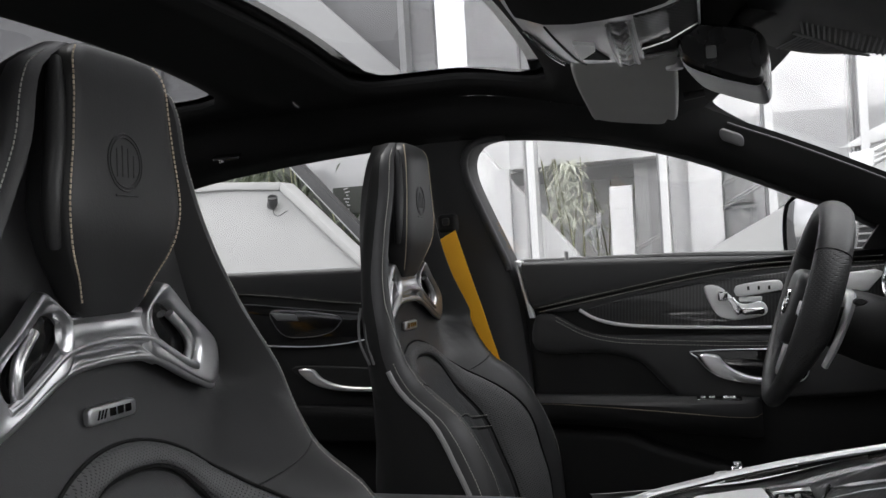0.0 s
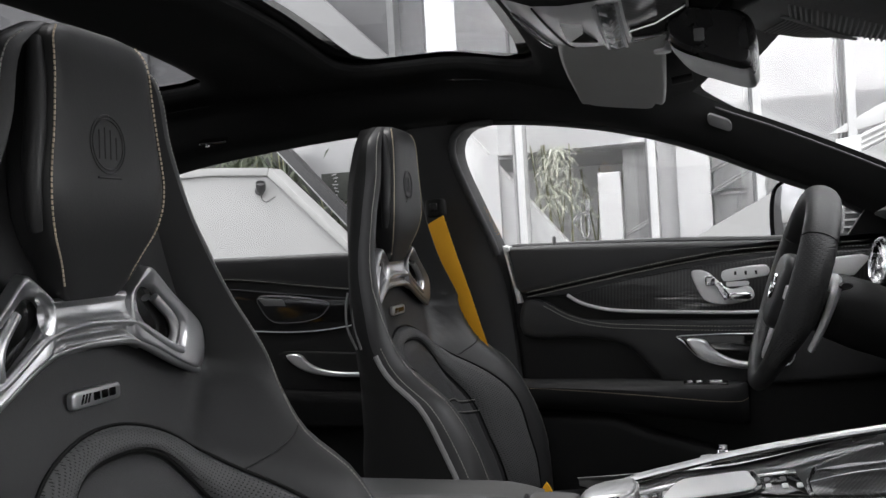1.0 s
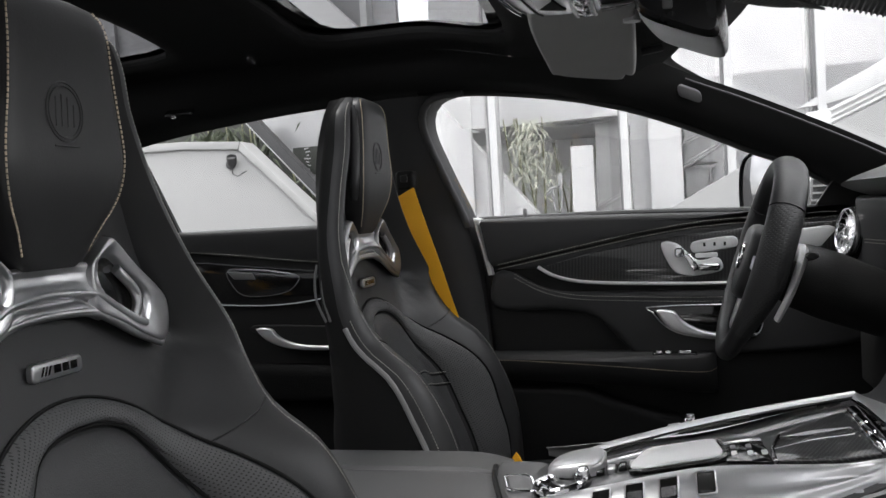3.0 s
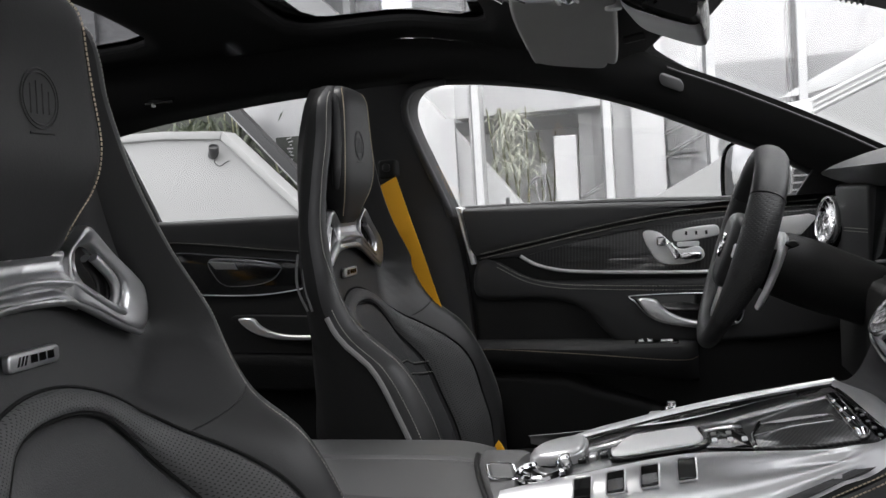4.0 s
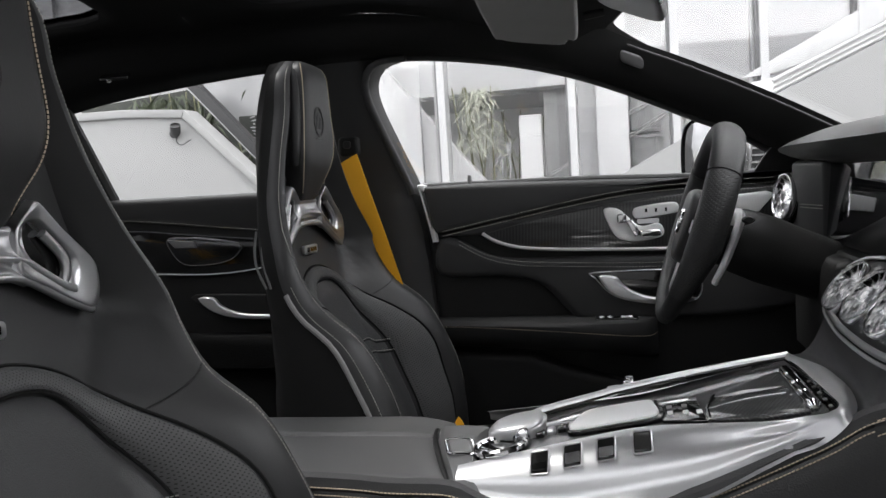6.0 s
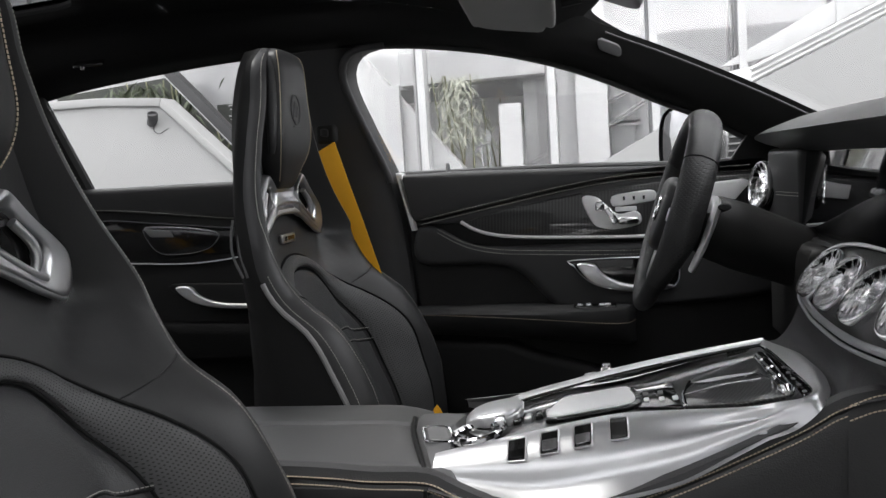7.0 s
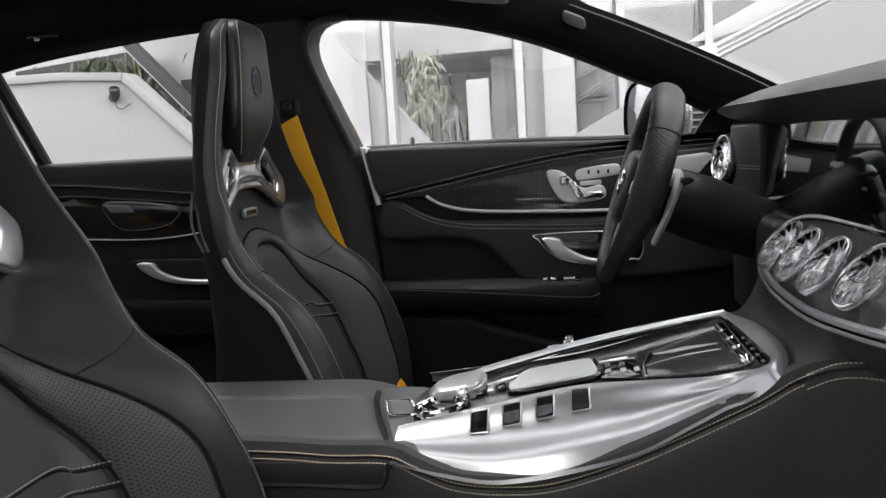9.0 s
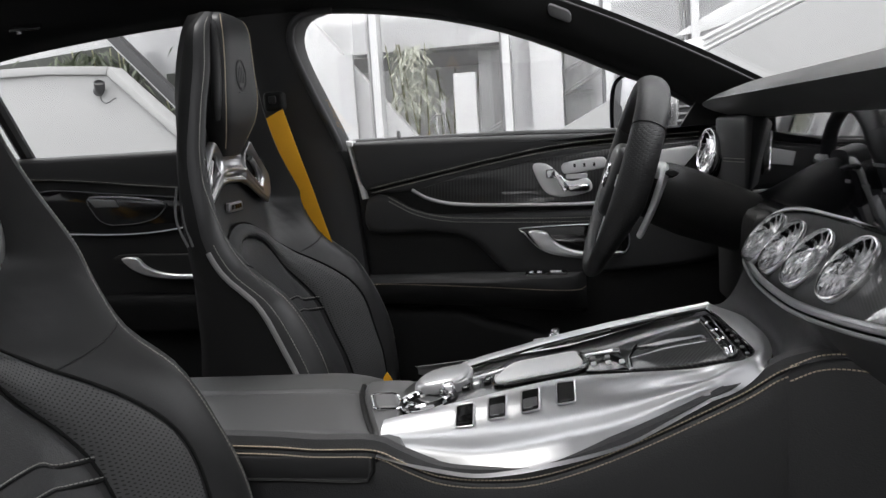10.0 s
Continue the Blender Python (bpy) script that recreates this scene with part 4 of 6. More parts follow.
def grab_hook():
    t = thing("coat_hook", "small dark coat hook on the roof rail", "hook")
    part("plate", prism(rounded(-.815, -.755, -.010, .010, .006), lambda a, b, h: V3(a, .522 + b * .8 + h * .1, 1.228 + b * .5 - h), 0.005, 0.002), GLOSS, t)
    part("hook_arm", prism(rounded(-.80, -.79, -.008, .008, .004), lambda a, b, h: V3(a, .520 + b * .8, 1.224 + b * .5 - h), 0.007, 0.002), CHROME, t)
    return t


grab_hook()
solid("airbag_label", prism(rounded(-.022, .022, -.011, .011, .009, 6), lambda a, b, h: V3(.156, .5814, 1.1838) + V3(.900, .200, -.387) * a + V3(0, -.55, .835) * b + V3(-.051, -.834, -.549) * h, 0.0045, 0.0015, 3, -.002),
      GREY_PLASTIC, "grey oval cover plate on the pillar", "plate")


# ---------------------------------------------------------------- the front seats
SEAT = [  # height, outer half width and x, ridge half width and x, centre x, back x
    (1.197, .052, -.374, .040, -.366, -.380, -.386), (1.170, .098, -.374, .080, -.358, -.384, -.389),
    (1.110, .117, -.375, .0965, -.357, -.387, -.400), (1.045, .148, -.374, .128, -.3567, -.386, -.399),
    (.975, .187, -.368, .167, -.3478, -.391, -.391), (.905, .222, -.348, .201, -.3262, -.383, -.379),
    (.860, .232, -.336, .2026, -.3101, -.369, -.372), (.820, .234, -.314, .1966, -.2838, -.351, -.371),
    (.780, .239, -.270, .199, -.2365, -.337, -.371), (.720, .240, -.239, .200, -.2005, -.314, -.371),
    (.660, .244, -.213, .204, -.1793, -.290, -.374), (.600, .240, -.203, .1985, -.169, -.266, -.365),
    (.480, .240, -.200, .198, -.165, -.220, -.335)]


def seat_front(s, z):
    """x of the backrest's front at the side offset s and height z."""
    so, xo, sb, xb, xc, xk = table(SEAT, z)
    s = abs(s)
    sc = sb * (0.45 + 0.38 * min(1.0, max(0.0, (z - .82) / .07)))
    if s <= sc:
        return xc
    if s <= sb:
        u = (s - sc) / (sb - sc)
        return xc + (xb - xc) * u * u * (3 - 2 * u)
    u = min(1.0, (s - sb) / (so - sb))
    return xb + (xo - xb) * (1 - math.sqrt(max(0.0, 1 - u * u)))


def seat_section(z):
    so, xo, sb, xb, xc, xk = table(SEAT, z)
    half = []
    for i in range(15):
        s = sb * i / 14
        half.append((s, seat_front(s, z)))
    for i in range(1, 9):
        s = sb + (so - sb) * math.sin(math.pi / 2 * i / 8)
        half.append((s, seat_front(s, z)))
    half += [(so * 1.005, xo + (xk - xo) * 0.2), (so, xo + (xk - xo) * 0.5), (so * 0.96, xo + (xk - xo) * 0.8), (so * 0.86, xk + (xo - xk) * 0.04), (so * 0.55, min(xk, xc) - 0.025), (0.0, min(xk, xc) - 0.040)]
    loop = [V3(x, s, z) for s, x in half] + [V3(x, -s, z) for s, x in half[-2:0:-1]]
    return loop


def on_seat(outline, lift, rings=10, flat=0.75):
    """A padded panel that follows the backrest inside an outline (s, z) and dips at its border."""
    c = (sum(p[0] for p in outline) / len(outline), sum(p[1] for p in outline) / len(outline))
    rows = []
    for k in range(rings + 1):
        r = k / rings
        e = max(0.0, (r - flat) / (1 - flat))
        h = lift * math.sqrt(max(0.0, 1 - e * e)) - 0.003 * (r >= 1)
        row = []
        for a, b in outline:
            s, z = c[0] + (a - c[0]) * r, c[1] + (b - c[1]) * r
            row.append(V3(seat_front(s, z) + h, s, z))
        rows.append(row)
    return grid(rows, loop_u=True)


def band_on_seat(inner, outer, lift, steps=8):
    rows = []
    for k in range(steps + 1):
        t = k / steps
        h = lift * (1 - abs(2 * t - 1) ** 4) - 0.003 * (k in (0, steps))
        rows.append([V3(seat_front(a[0] + (b[0] - a[0]) * t, a[1] + (b[1] - a[1]) * t) + h, a[0] + (b[0] - a[0]) * t, a[1] + (b[1] - a[1]) * t) for a, b in zip(inner, outer)])
    return grid(rows)


def mirrored(half):
    return [(-s, z) for s, z in half[::-1] if s > 1e-6] + list(half)


def bracket_x(s, z):
    """x of the face that carries the metal bracket."""
    return max(seat_front(s, z) + 0.001, -.381 + .05 * abs(s))


PIPING = material("grey_piping", (0.20, 0.20, 0.20), 0.45)
BRACKET = material("satin_bracket_metal", (0.62, 0.62, 0.63), 0.30, metal=1.0, blotch=0.04, rough_var=0.05)
SHELL = material("matt_shell", (0.012, 0.012, 0.012), 0.7, grain=0.2, grain_scale=800, spec=0.12)


def bucket_seat(y, label):
    t = thing("front_seat", label, "car seat", "front seats", at=(0, y, 0))
    zs = [1.1985, 1.1975] + [1.196 - 0.0125 * i for i in range(58)]
    rows = []
    for i, z in enumerate(zs):
        sec = seat_section(z)
        if i < 2:
            m = sum((p.x for p in sec)) / len(sec)
            sec = [V3(m + (p.x - m) * (0.1, 0.7)[i], p.y * (0.1, 0.7)[i], z) for p in sec]
        rows.append(sec)
    back = part("backrest", grid([r[34:] + r[:23] for r in rows]), LEATHER, t)
    part("side_shell", grid([r[22:35] for r in rows]), SHELL, t, "matt black seat back shell")
    # headrest cushion
    head = [(1.197, .036, -.358), (1.192, .050, -.350), (1.182, .0590, -.3460), (1.170, .0620, -.3440), (1.150, .0634, -.3434), (1.130, .0657, -.3432), (1.110, .0684, -.3430),
            (1.090, .0721, -.3430), (1.070, .0744, -.3434), (1.050, .0726, -.3455), (1.030, .0655, -.3500), (1.010, .0520, -.3570), (.998, .0450, -.3615), (.985, .038, -.3660), (.978, .030, -.371)]
    hrows, edge_l, edge_r = [], [], []
    for i in range(40):
        z = 1.197 - (1.197 - .978) * i / 39
        w, xf = table(head, z)
        xb2 = -.392
        loop = []
        for j in range(40):
            a = 2 * math.pi * j / 40
            ca, sa = math.cos(a), math.sin(a)
            s = w * (1 if sa >= 0 else -1) * abs(sa) ** 0.34
            x = (xf + xb2) / 2 + (xf - xb2) / 2 * (1 if ca >= 0 else -1) * abs(ca) ** 0.26
            loop.append(V3(x, s, z))
        hrows.append(loop)
        edge_r.append(V3(xf - 0.0028, w * 0.965, z))
        edge_l.append(V3(xf - 0.0028, -w * 0.965, z))
    hv, hf = grid(hrows, loop_u=True)
    hr = part("headrest", (hv, hf + [list(range(40)), list(range(39 * 40, 40 * 40))]), LEATHER, t)
    for e in (edge_l, edge_r):
        part("seam", stitches(e[1:-2], 0.0042, 0.0030, 0.00080), STITCH, hr, "tan contrast stitching")
    # soft fold of leather between the headrest and the wing
    fold = [V3(p.x - .013, p.y - .0045, p.z) for p in edge_l[3:30]]
    part("side_fold", tube(fold, [0.003 + .0055 * math.sin(math.pi * (i + 1) / 28) ** .5 for i in range(27)], 12), LEATHER, hr)
    # embossed round crest: plain rings
    rings = []
    for rad in (0.0235, 0.0205):
        rings.append(tube([V3(table(head, 1.102 + rad * math.sin(a))[1] + 0.0002, -.008 + rad * .92 * math.cos(a), 1.102 + rad * math.sin(a)) for a in [2 * math.pi * k / 40 for k in range(40)]], 0.0009, 6, closed=True))
    for k, (a, b) in enumerate(((-.011, .014), (-.004, .017), (.003, .015), (.010, .008))):
        rings.append(tube([V3(-.3430, a - .008, 1.102 - .012), V3(-.3430, a - .008 + .001, 1.102 + b * .8)], 0.0009, 6))
    rings.append(tube([V3(-.3430, -.022, 1.075), V3(-.3430, .006, 1.075)], 0.001, 6))
    part("embossed_crest", join(*rings), LEATHER, hr, "embossed round crest")
    # stitched rim of the wings, both sides
    for sg in (1, -1):
        for f, z0, z1 in ((0.2, 1.185, .60), (0.88, .862, .60)):
            n_r = int((z0 - z1) / 0.0128)
            rim = []
            for i in range(n_r):
                z = z0 - 0.0128 * i
                so, xo, sb, xb, xc, xk = table(SEAT, z)
                k = f if z < 0.88 else f + (0.62 - f) * min(1, (z - 0.88) / 0.06)
                s = sb + (so - sb) * k
                rim.append(V3(seat_front(s, z) + 0.0001, s * sg, z))
            part("seam", stitches(rim, 0.0044, 0.0031, 0.00062), STITCH_GREY, back, "pale contrast stitching")
        pip = []
        for i in range(28):
            z = 0.852 - 0.0135 * i
            so, xo, sb, xb, xc, xk = table(SEAT, z)
            pip.append(V3(xo + .002, (so + .001) * sg, z))
        part("piping", tube(pip, 0.0040, 8), PIPING, back, "grey piping")
        # seam across the shoulder
        cross = spline([V3(0, .200 * sg, .829), V3(0, .172 * sg, .818), V3(0, .128 * sg, .800)], 14)
        part("cross_seam", tube([V3(seat_front(p.y, p.z) + 0.0002, p.y, p.z) for p in cross], 0.0012, 6), PLASTIC, back)
        for dx in (0.0, .011):
            guide = spline([V3(-.381 + dx, .200 * sg, .940), V3(-.380 + dx, .213 * sg, .915), V3(-.374 + dx, .224 * sg, .890), V3(-.358 + dx * .6, .234 * sg, .862)], 16)
            part("belt_guide", tube(guide, 0.0018, 8), RUBBER_GREY, back, "chrome belt guide")
    # padded panels
    inner_half = [(0.0, .846), (.022, .845), (.041, .841), (.058, .832), (.073, .815), (.089, .794), (.105, .768), (.116, .743), (.122, .717), (.125, .68), (.125, .62), (.122, .56)]
    outer_half = [(0.0, .870), (.030, .867), (.062, .857), (.088, .843), (.107, .826), (.125, .806), (.144, .784), (.160, .757), (.169, .730), (.172, .695), (.171, .650), (.166, .56)]
    si = [(p.x, p.y) for p in spline([V3(a, b, 0) for a, b in mirrored(inner_half)], 81)]
    so_ = [(p.x, p.y) for p in spline([V3(a, b, 0) for a, b in mirrored(outer_half)], 81)]
    part("perforated_band", band_on_seat(si, so_, 0.011), PERFORATED, back, "perforated leather band")
    for line, lift in ((si, 0.0035), (so_, 0.0015)):
        part("panel_seam", tube([V3(seat_front(s, z) + lift, s, z) for s, z in line], 0.0017, 6), SHELL, back)
    part("centre_panel", on_seat(si + [(.06, .55), (0, .545), (-.06, .55)], 0.007, 12, 0.86), LEATHER_SOFT, back)
    # rolled band across the centre panel, between two stitched seams
    for pts in ([(0, .732), (.075, .731), (.098, .722), (.122, .720)], [(0, .709), (.072, .708), (.098, .703), (.122, .701)]):
        full = [(-a, b) for a, b in pts[:0:-1]] + pts
        line = spline([V3(seat_front(a, b) + .0066, a, b) for a, b in full], 60)
        part("panel_seam", tube(line, .0014, 6), SHELL, back)
        part("seam", stitches([p + V3(.0012, 0, .0035) for p in line], 0.0044, 0.0031, 0.00062), STITCH_GREY, back, "pale contrast stitching")
    # metal bracket under the headrest
    bar_prof = [(1.0, .000), (.95, .006), (.90, .0075), (.84, .0065), (.76, .002), (.70, .0025), (.62, .0085), (.55, .0090), (.40, .0045), (.20, .0025), (.06, .0035), (0.0, .001)]
    bar_rows = []
    for k in range(49):
        u = k / 48
        h = table(bar_prof, u)[0]
        bar_rows.append([V3(bracket_x(s, .98 - .04 * u) + h, s, .981 - .043 * u - .010 * u * max(0, abs(s) - .035) / .026) for s in [-.062 + .124 * i / 32 for i in range(33)]])
    part("bracket_bar", grid(bar_rows), BRACKET, t, "brushed aluminium bracket under the headrest")
    for pts, r, lift in (([(.1440, .8960), (.110, .9095), (.077, .9260), (.0576, .9346), (.0386, .9385), (0, .9400)], .0042, .0040),
                         ([(.1195, .9183), (.1023, .9250), (.0781, .9387), (.0588, .9497), (.0399, .9543), (0, .957)], .0040, .0060)):
        full = [(-a, b) for a, b in pts[:-1]] + pts[::-1]
        line = spline([V3(bracket_x(s, z) + lift, s, z) for s, z in full], 90)
        part("bracket_ridge", tube(line, r, 12), BRACKET, t, "bright metal ridge")
    wing_prof = [(1.0, .003), (.92, .0065), (.80, .0075), (.35, .0095), (.12, .009), (.05, .005), (0.0, -.002)]
    for sg in (1, -1):
        wing = [(.046, .979), (.058, .988), (.074, 1.002), (.079, 1.0025), (.107, .9755), (.132, .957), (.154, .939), (.158, .917), (.154, .901), (.1454, .8945), (.138, .896), (.110, .9095), (.077, .926), (.046, .9375)]
        hole = [(.063, .984), (.080, .984), (.094, .972), (.1225, .9500), (.1250, .9385), (.1184, .9250), (.109, .9205), (.098, .9275), (.071, .947), (.056, .961), (.053, .972)]
        c = (.089, .953)
        n = 96
        loops = []
        wo, ho = chaikin(wing, 2), chaikin(hole, 2)
        for k in range(13):
            u = k / 12
            h = table(wing_prof, u)[0]
            loop = []
            for i in range(n):
                a = 2 * math.pi * i / n
                p, q = polar(wo, c, a), polar(ho, c, a)
                s, z = p[0] + (q[0] - p[0]) * u, p[1] + (q[1] - p[1]) * u
                loop.append(V3(bracket_x(s, z) + h, s * sg, z))
            loops.append(loop)
        loops.append([V3(p.x - 0.006, (c[0] + (abs(p.y) - c[0]) * .95) * sg, c[1] + (p.z - c[1]) * .95) for p in loops[-1]])
        loops.append([V3(p.x - 0.010, p.y, p.z) for p in loops[-1]])
        part("bracket_wing", grid(loops, loop_u=True), BRACKET, t, "brushed aluminium belt opening", sharp=180)
        lin = [(c[0] + (q[0] - c[0]) * .98, c[1] + (q[1] - c[1]) * .98) for q in ho]
        part("opening_lining", [[V3(bracket_x(s, z) - 0.0015, s * sg, z) for s, z in lin], [list(range(len(lin)))]], GLOSS, t)
        pin = spline([V3(bracket_x(.10, .955) + .002, .086 * sg, .972), V3(bracket_x(.108, .952) + .005, .105 * sg, .953), V3(bracket_x(.11, .936) + .006, .110 * sg, .938), V3(bracket_x(.108, .922) + .003, .106 * sg, .922)], 16)
        part("opening_pin", tube(pin, 0.0048, 10), BRACKET, t)
    # small plate below the bracket, with plain bars for its lettering
    plate = part("name_plate", prism(rounded(-.031, .030, .8895, .9045, .005), lambda a, b, h: V3(-.3790 + h, a, b), 0.006, 0.002), SATIN, t, "small silver name plate")
    marks = [prism([(x, .897), (x + .0022, .897), (x + .0052, .9045), (x + .003, .9045)], lambda a, b, h: V3(-.3734 + h, a, b - .0035), 0.0008) for x in (-.022, -.018, -.014)]
    for x in (-.006, .004, .014):
        marks.append(prism([(x, .8975), (x + .008, .8975), (x + .008, .9042), (x, .9042)], lambda a, b, h: V3(-.3734 + h, a, b - .0035), 0.0008))
    part("plate_mark", join(*marks), GLOSS, plate, smooth=False)
    # cushion and base
    crow = []
    for i in range(30):
        x = -.24 + .50 * i / 29
        end = math.sqrt(max(0, 1 - max(0, (x - .18) / .085) ** 2)) if x > .18 else 1
        zc = .47 + .045 * (x + .24) / .5 - (1 - end) * .05
        row = []
        for j in range(41):
            s = -.265 + .53 * j / 40
            a = abs(s)
            bol = .055 * min(1, max(0, (a - .13) / .07)) ** 2 * (3 - 2 * min(1, max(0, (a - .13) / .07)))
            drop = -.10 * max(0, (a - .235) / .03) ** 2
            row.append(V3(x, s * (0.97 + 0.03 * end), zc + bol * end + drop))
        crow.append([V3(x, -.262, .33)] + row + [V3(x, .262, .33)])
    cv, cf = grid(crow)
    n = len(crow[0])
    part("cushion", (cv, cf + [list(range(n)), list(range(29 * n, 30 * n))]), LEATHER, t)
    part("seat_base", box(-.30, .16, -.22, .22, .26, .36, 0.02), PLASTIC, t)
    return t


def spline_line(pts, n=40):
    return [(p.x, p.y) for p in spline([V3(a, b, 0) for a, b in pts], n)]


bucket_seat(-.388, "black leather bucket seat with tan stitching and metal bracket")
bucket_seat(.38, "black leather bucket seat with a yellow belt behind it")


def seat_belt(sg, label):
    t = thing("seat_belt", label, "seat belt", "front seat belts")
    path = spline([V3(-.364, .592, 1.047), V3(-.341, .589, .970), V3(-.318, .586, .897), V3(-.302, .581, .845), V3(-.285, .577, .790), V3(-.262, .575, .70), V3(-.222, .573, .61), V3(-.186, .57, .53), V3(-.165, .57, .45)], 44)
    if sg < 0:
        path = [V3(p.x - .05, -p.y, p.z) for p in path]
    rows = [[p + V3(-.017, -.004, -.008), p + V3(0, -.006, 0), p + V3(.016, -.004, .008)] for p in path]
    back = [[p + V3(0, .002, 0) for p in r[::-1]] for r in rows]
    part("webbing", grid([a + b for a, b in zip(rows, back)], loop_u=True), BELT, t)
    part("height_slider", prism(rounded(-.388, -.350, 1.052, 1.088, .008), lambda a, b, h: V3(a, (.622 - h) * sg, b), 0.022, 0.008), SHELL, t)
    part("slider_button", prism(rounded(-.376, -.362, 1.066, 1.080, .004), lambda a, b, h: V3(a, (.600 - h) * sg, b), 0.004, 0.002), PLASTIC, t)
    if sg > 0:
        part("buckle_strap", prism([(-.124, .630), (-.108, .668), (-.1035, .674), (-.099, .668), (-.082, .630)], lambda a, b, h: V3(a, .168 + h, b), .004, .001), BELT, t)
    return t


seat_belt(1, "yellow webbing seat belt beside the driver seat")


def rear_bench():
    t = thing("bench_seat", "black leather rear bench in the back of the car", "car seat")
    part("backrest", prism(smooth_outline([(-.66, .40), (-.66, .95), (-.5, 1.0), (.5, 1.0), (.66, .95), (.66, .40)], 60), lambda a, b, h: V3(-1.45 - .25 * (b - .4) + h, a, b), 0.14, 0.04, 4), LEATHER, t)
    part("cushion", prism(rounded(-1.45, -.95, -.66, .66, .05), lambda a, b, h: V3(a, b, .26 + h), 0.22, 0.05, 4), LEATHER, t)
    return t


rear_bench()


def rear_belt():
    t = thing("seat_belt", "yellow webbing seat belt hanging by the rear bench", "seat belt")
    path = spline([V3(-1.58, -.58, 1.04), V3(-1.50, -.585, .92), V3(-1.42, -.59, .83), V3(-1.345, -.595, .76), V3(-1.29, -.60, .66), V3(-1.27, -.60, .50)], 30)
    rows = [[p + V3(-.027, 0, -.019), p + V3(.027, 0, .019), p + V3(.027, .003, .019), p + V3(-.027, .003, -.019)] for p in path]
    v, f = grid(rows, loop_u=True)
    part("webbing", (v, f + [[0, 1, 2, 3]]), BELT, t)
    return t


rear_belt()


# ---------------------------------------------------------------- the centre console
def K(u, v, h):
    """A place on the console's rising top: u forwards, v across, h out of it."""
    return V3(u - 0.153 * h, v, 0.703 + 0.155 * u + 0.988 * h)


EDGE = [(.345, -.070), (.325, -.100), (.300, -.109), (.260, -.104), (.200, -.078), (.137, -.056), (.080, -.062), (.030, -.074), (-.020, -.084), (-.060, -.095)]
FOOT = [(.345, .770), (.325, .752), (.300, .736), (.246, .706), (.190, .677), (.110, .656), (.060, .649), (.030, .650), (-.020, .661), (-.060, .674)]


def flank(u, t):
    """The silver flank: t runs from its upper edge to its foot."""
    vi = table(EDGE, u)[0]
    zf = table(FOOT, u)[0]
    p0 = K(u, vi, 0.0)
    p1 = K(u, -.117, -.002)
    p2 = V3(u, -.117, zf + .002)
    p3 = V3(u, -.145, zf + .001)
    b = ((1 - t) ** 3, 3 * t * (1 - t) ** 2, 3 * t * t * (1 - t), t ** 3)
    # a shallow valley along the middle
    q = p0 * b[0] + p1 * b[1] + p2 * b[2] + p3 * b[3]
    dip = 0.004 * math.exp(-((t - 0.62) / 0.12) ** 2)
    # a fold that opens before the last switch and runs forwards
    k = min(1.0, max(0.0, (u - .135) / .06))
    fold = .0045 * k * k * (3 - 2 * k) * math.exp(-((t - .26 - .5 * (u - .16)) / .10) ** 2)
    return q + V3(0, dip + fold * .5, -dip * 0.6 - fold)


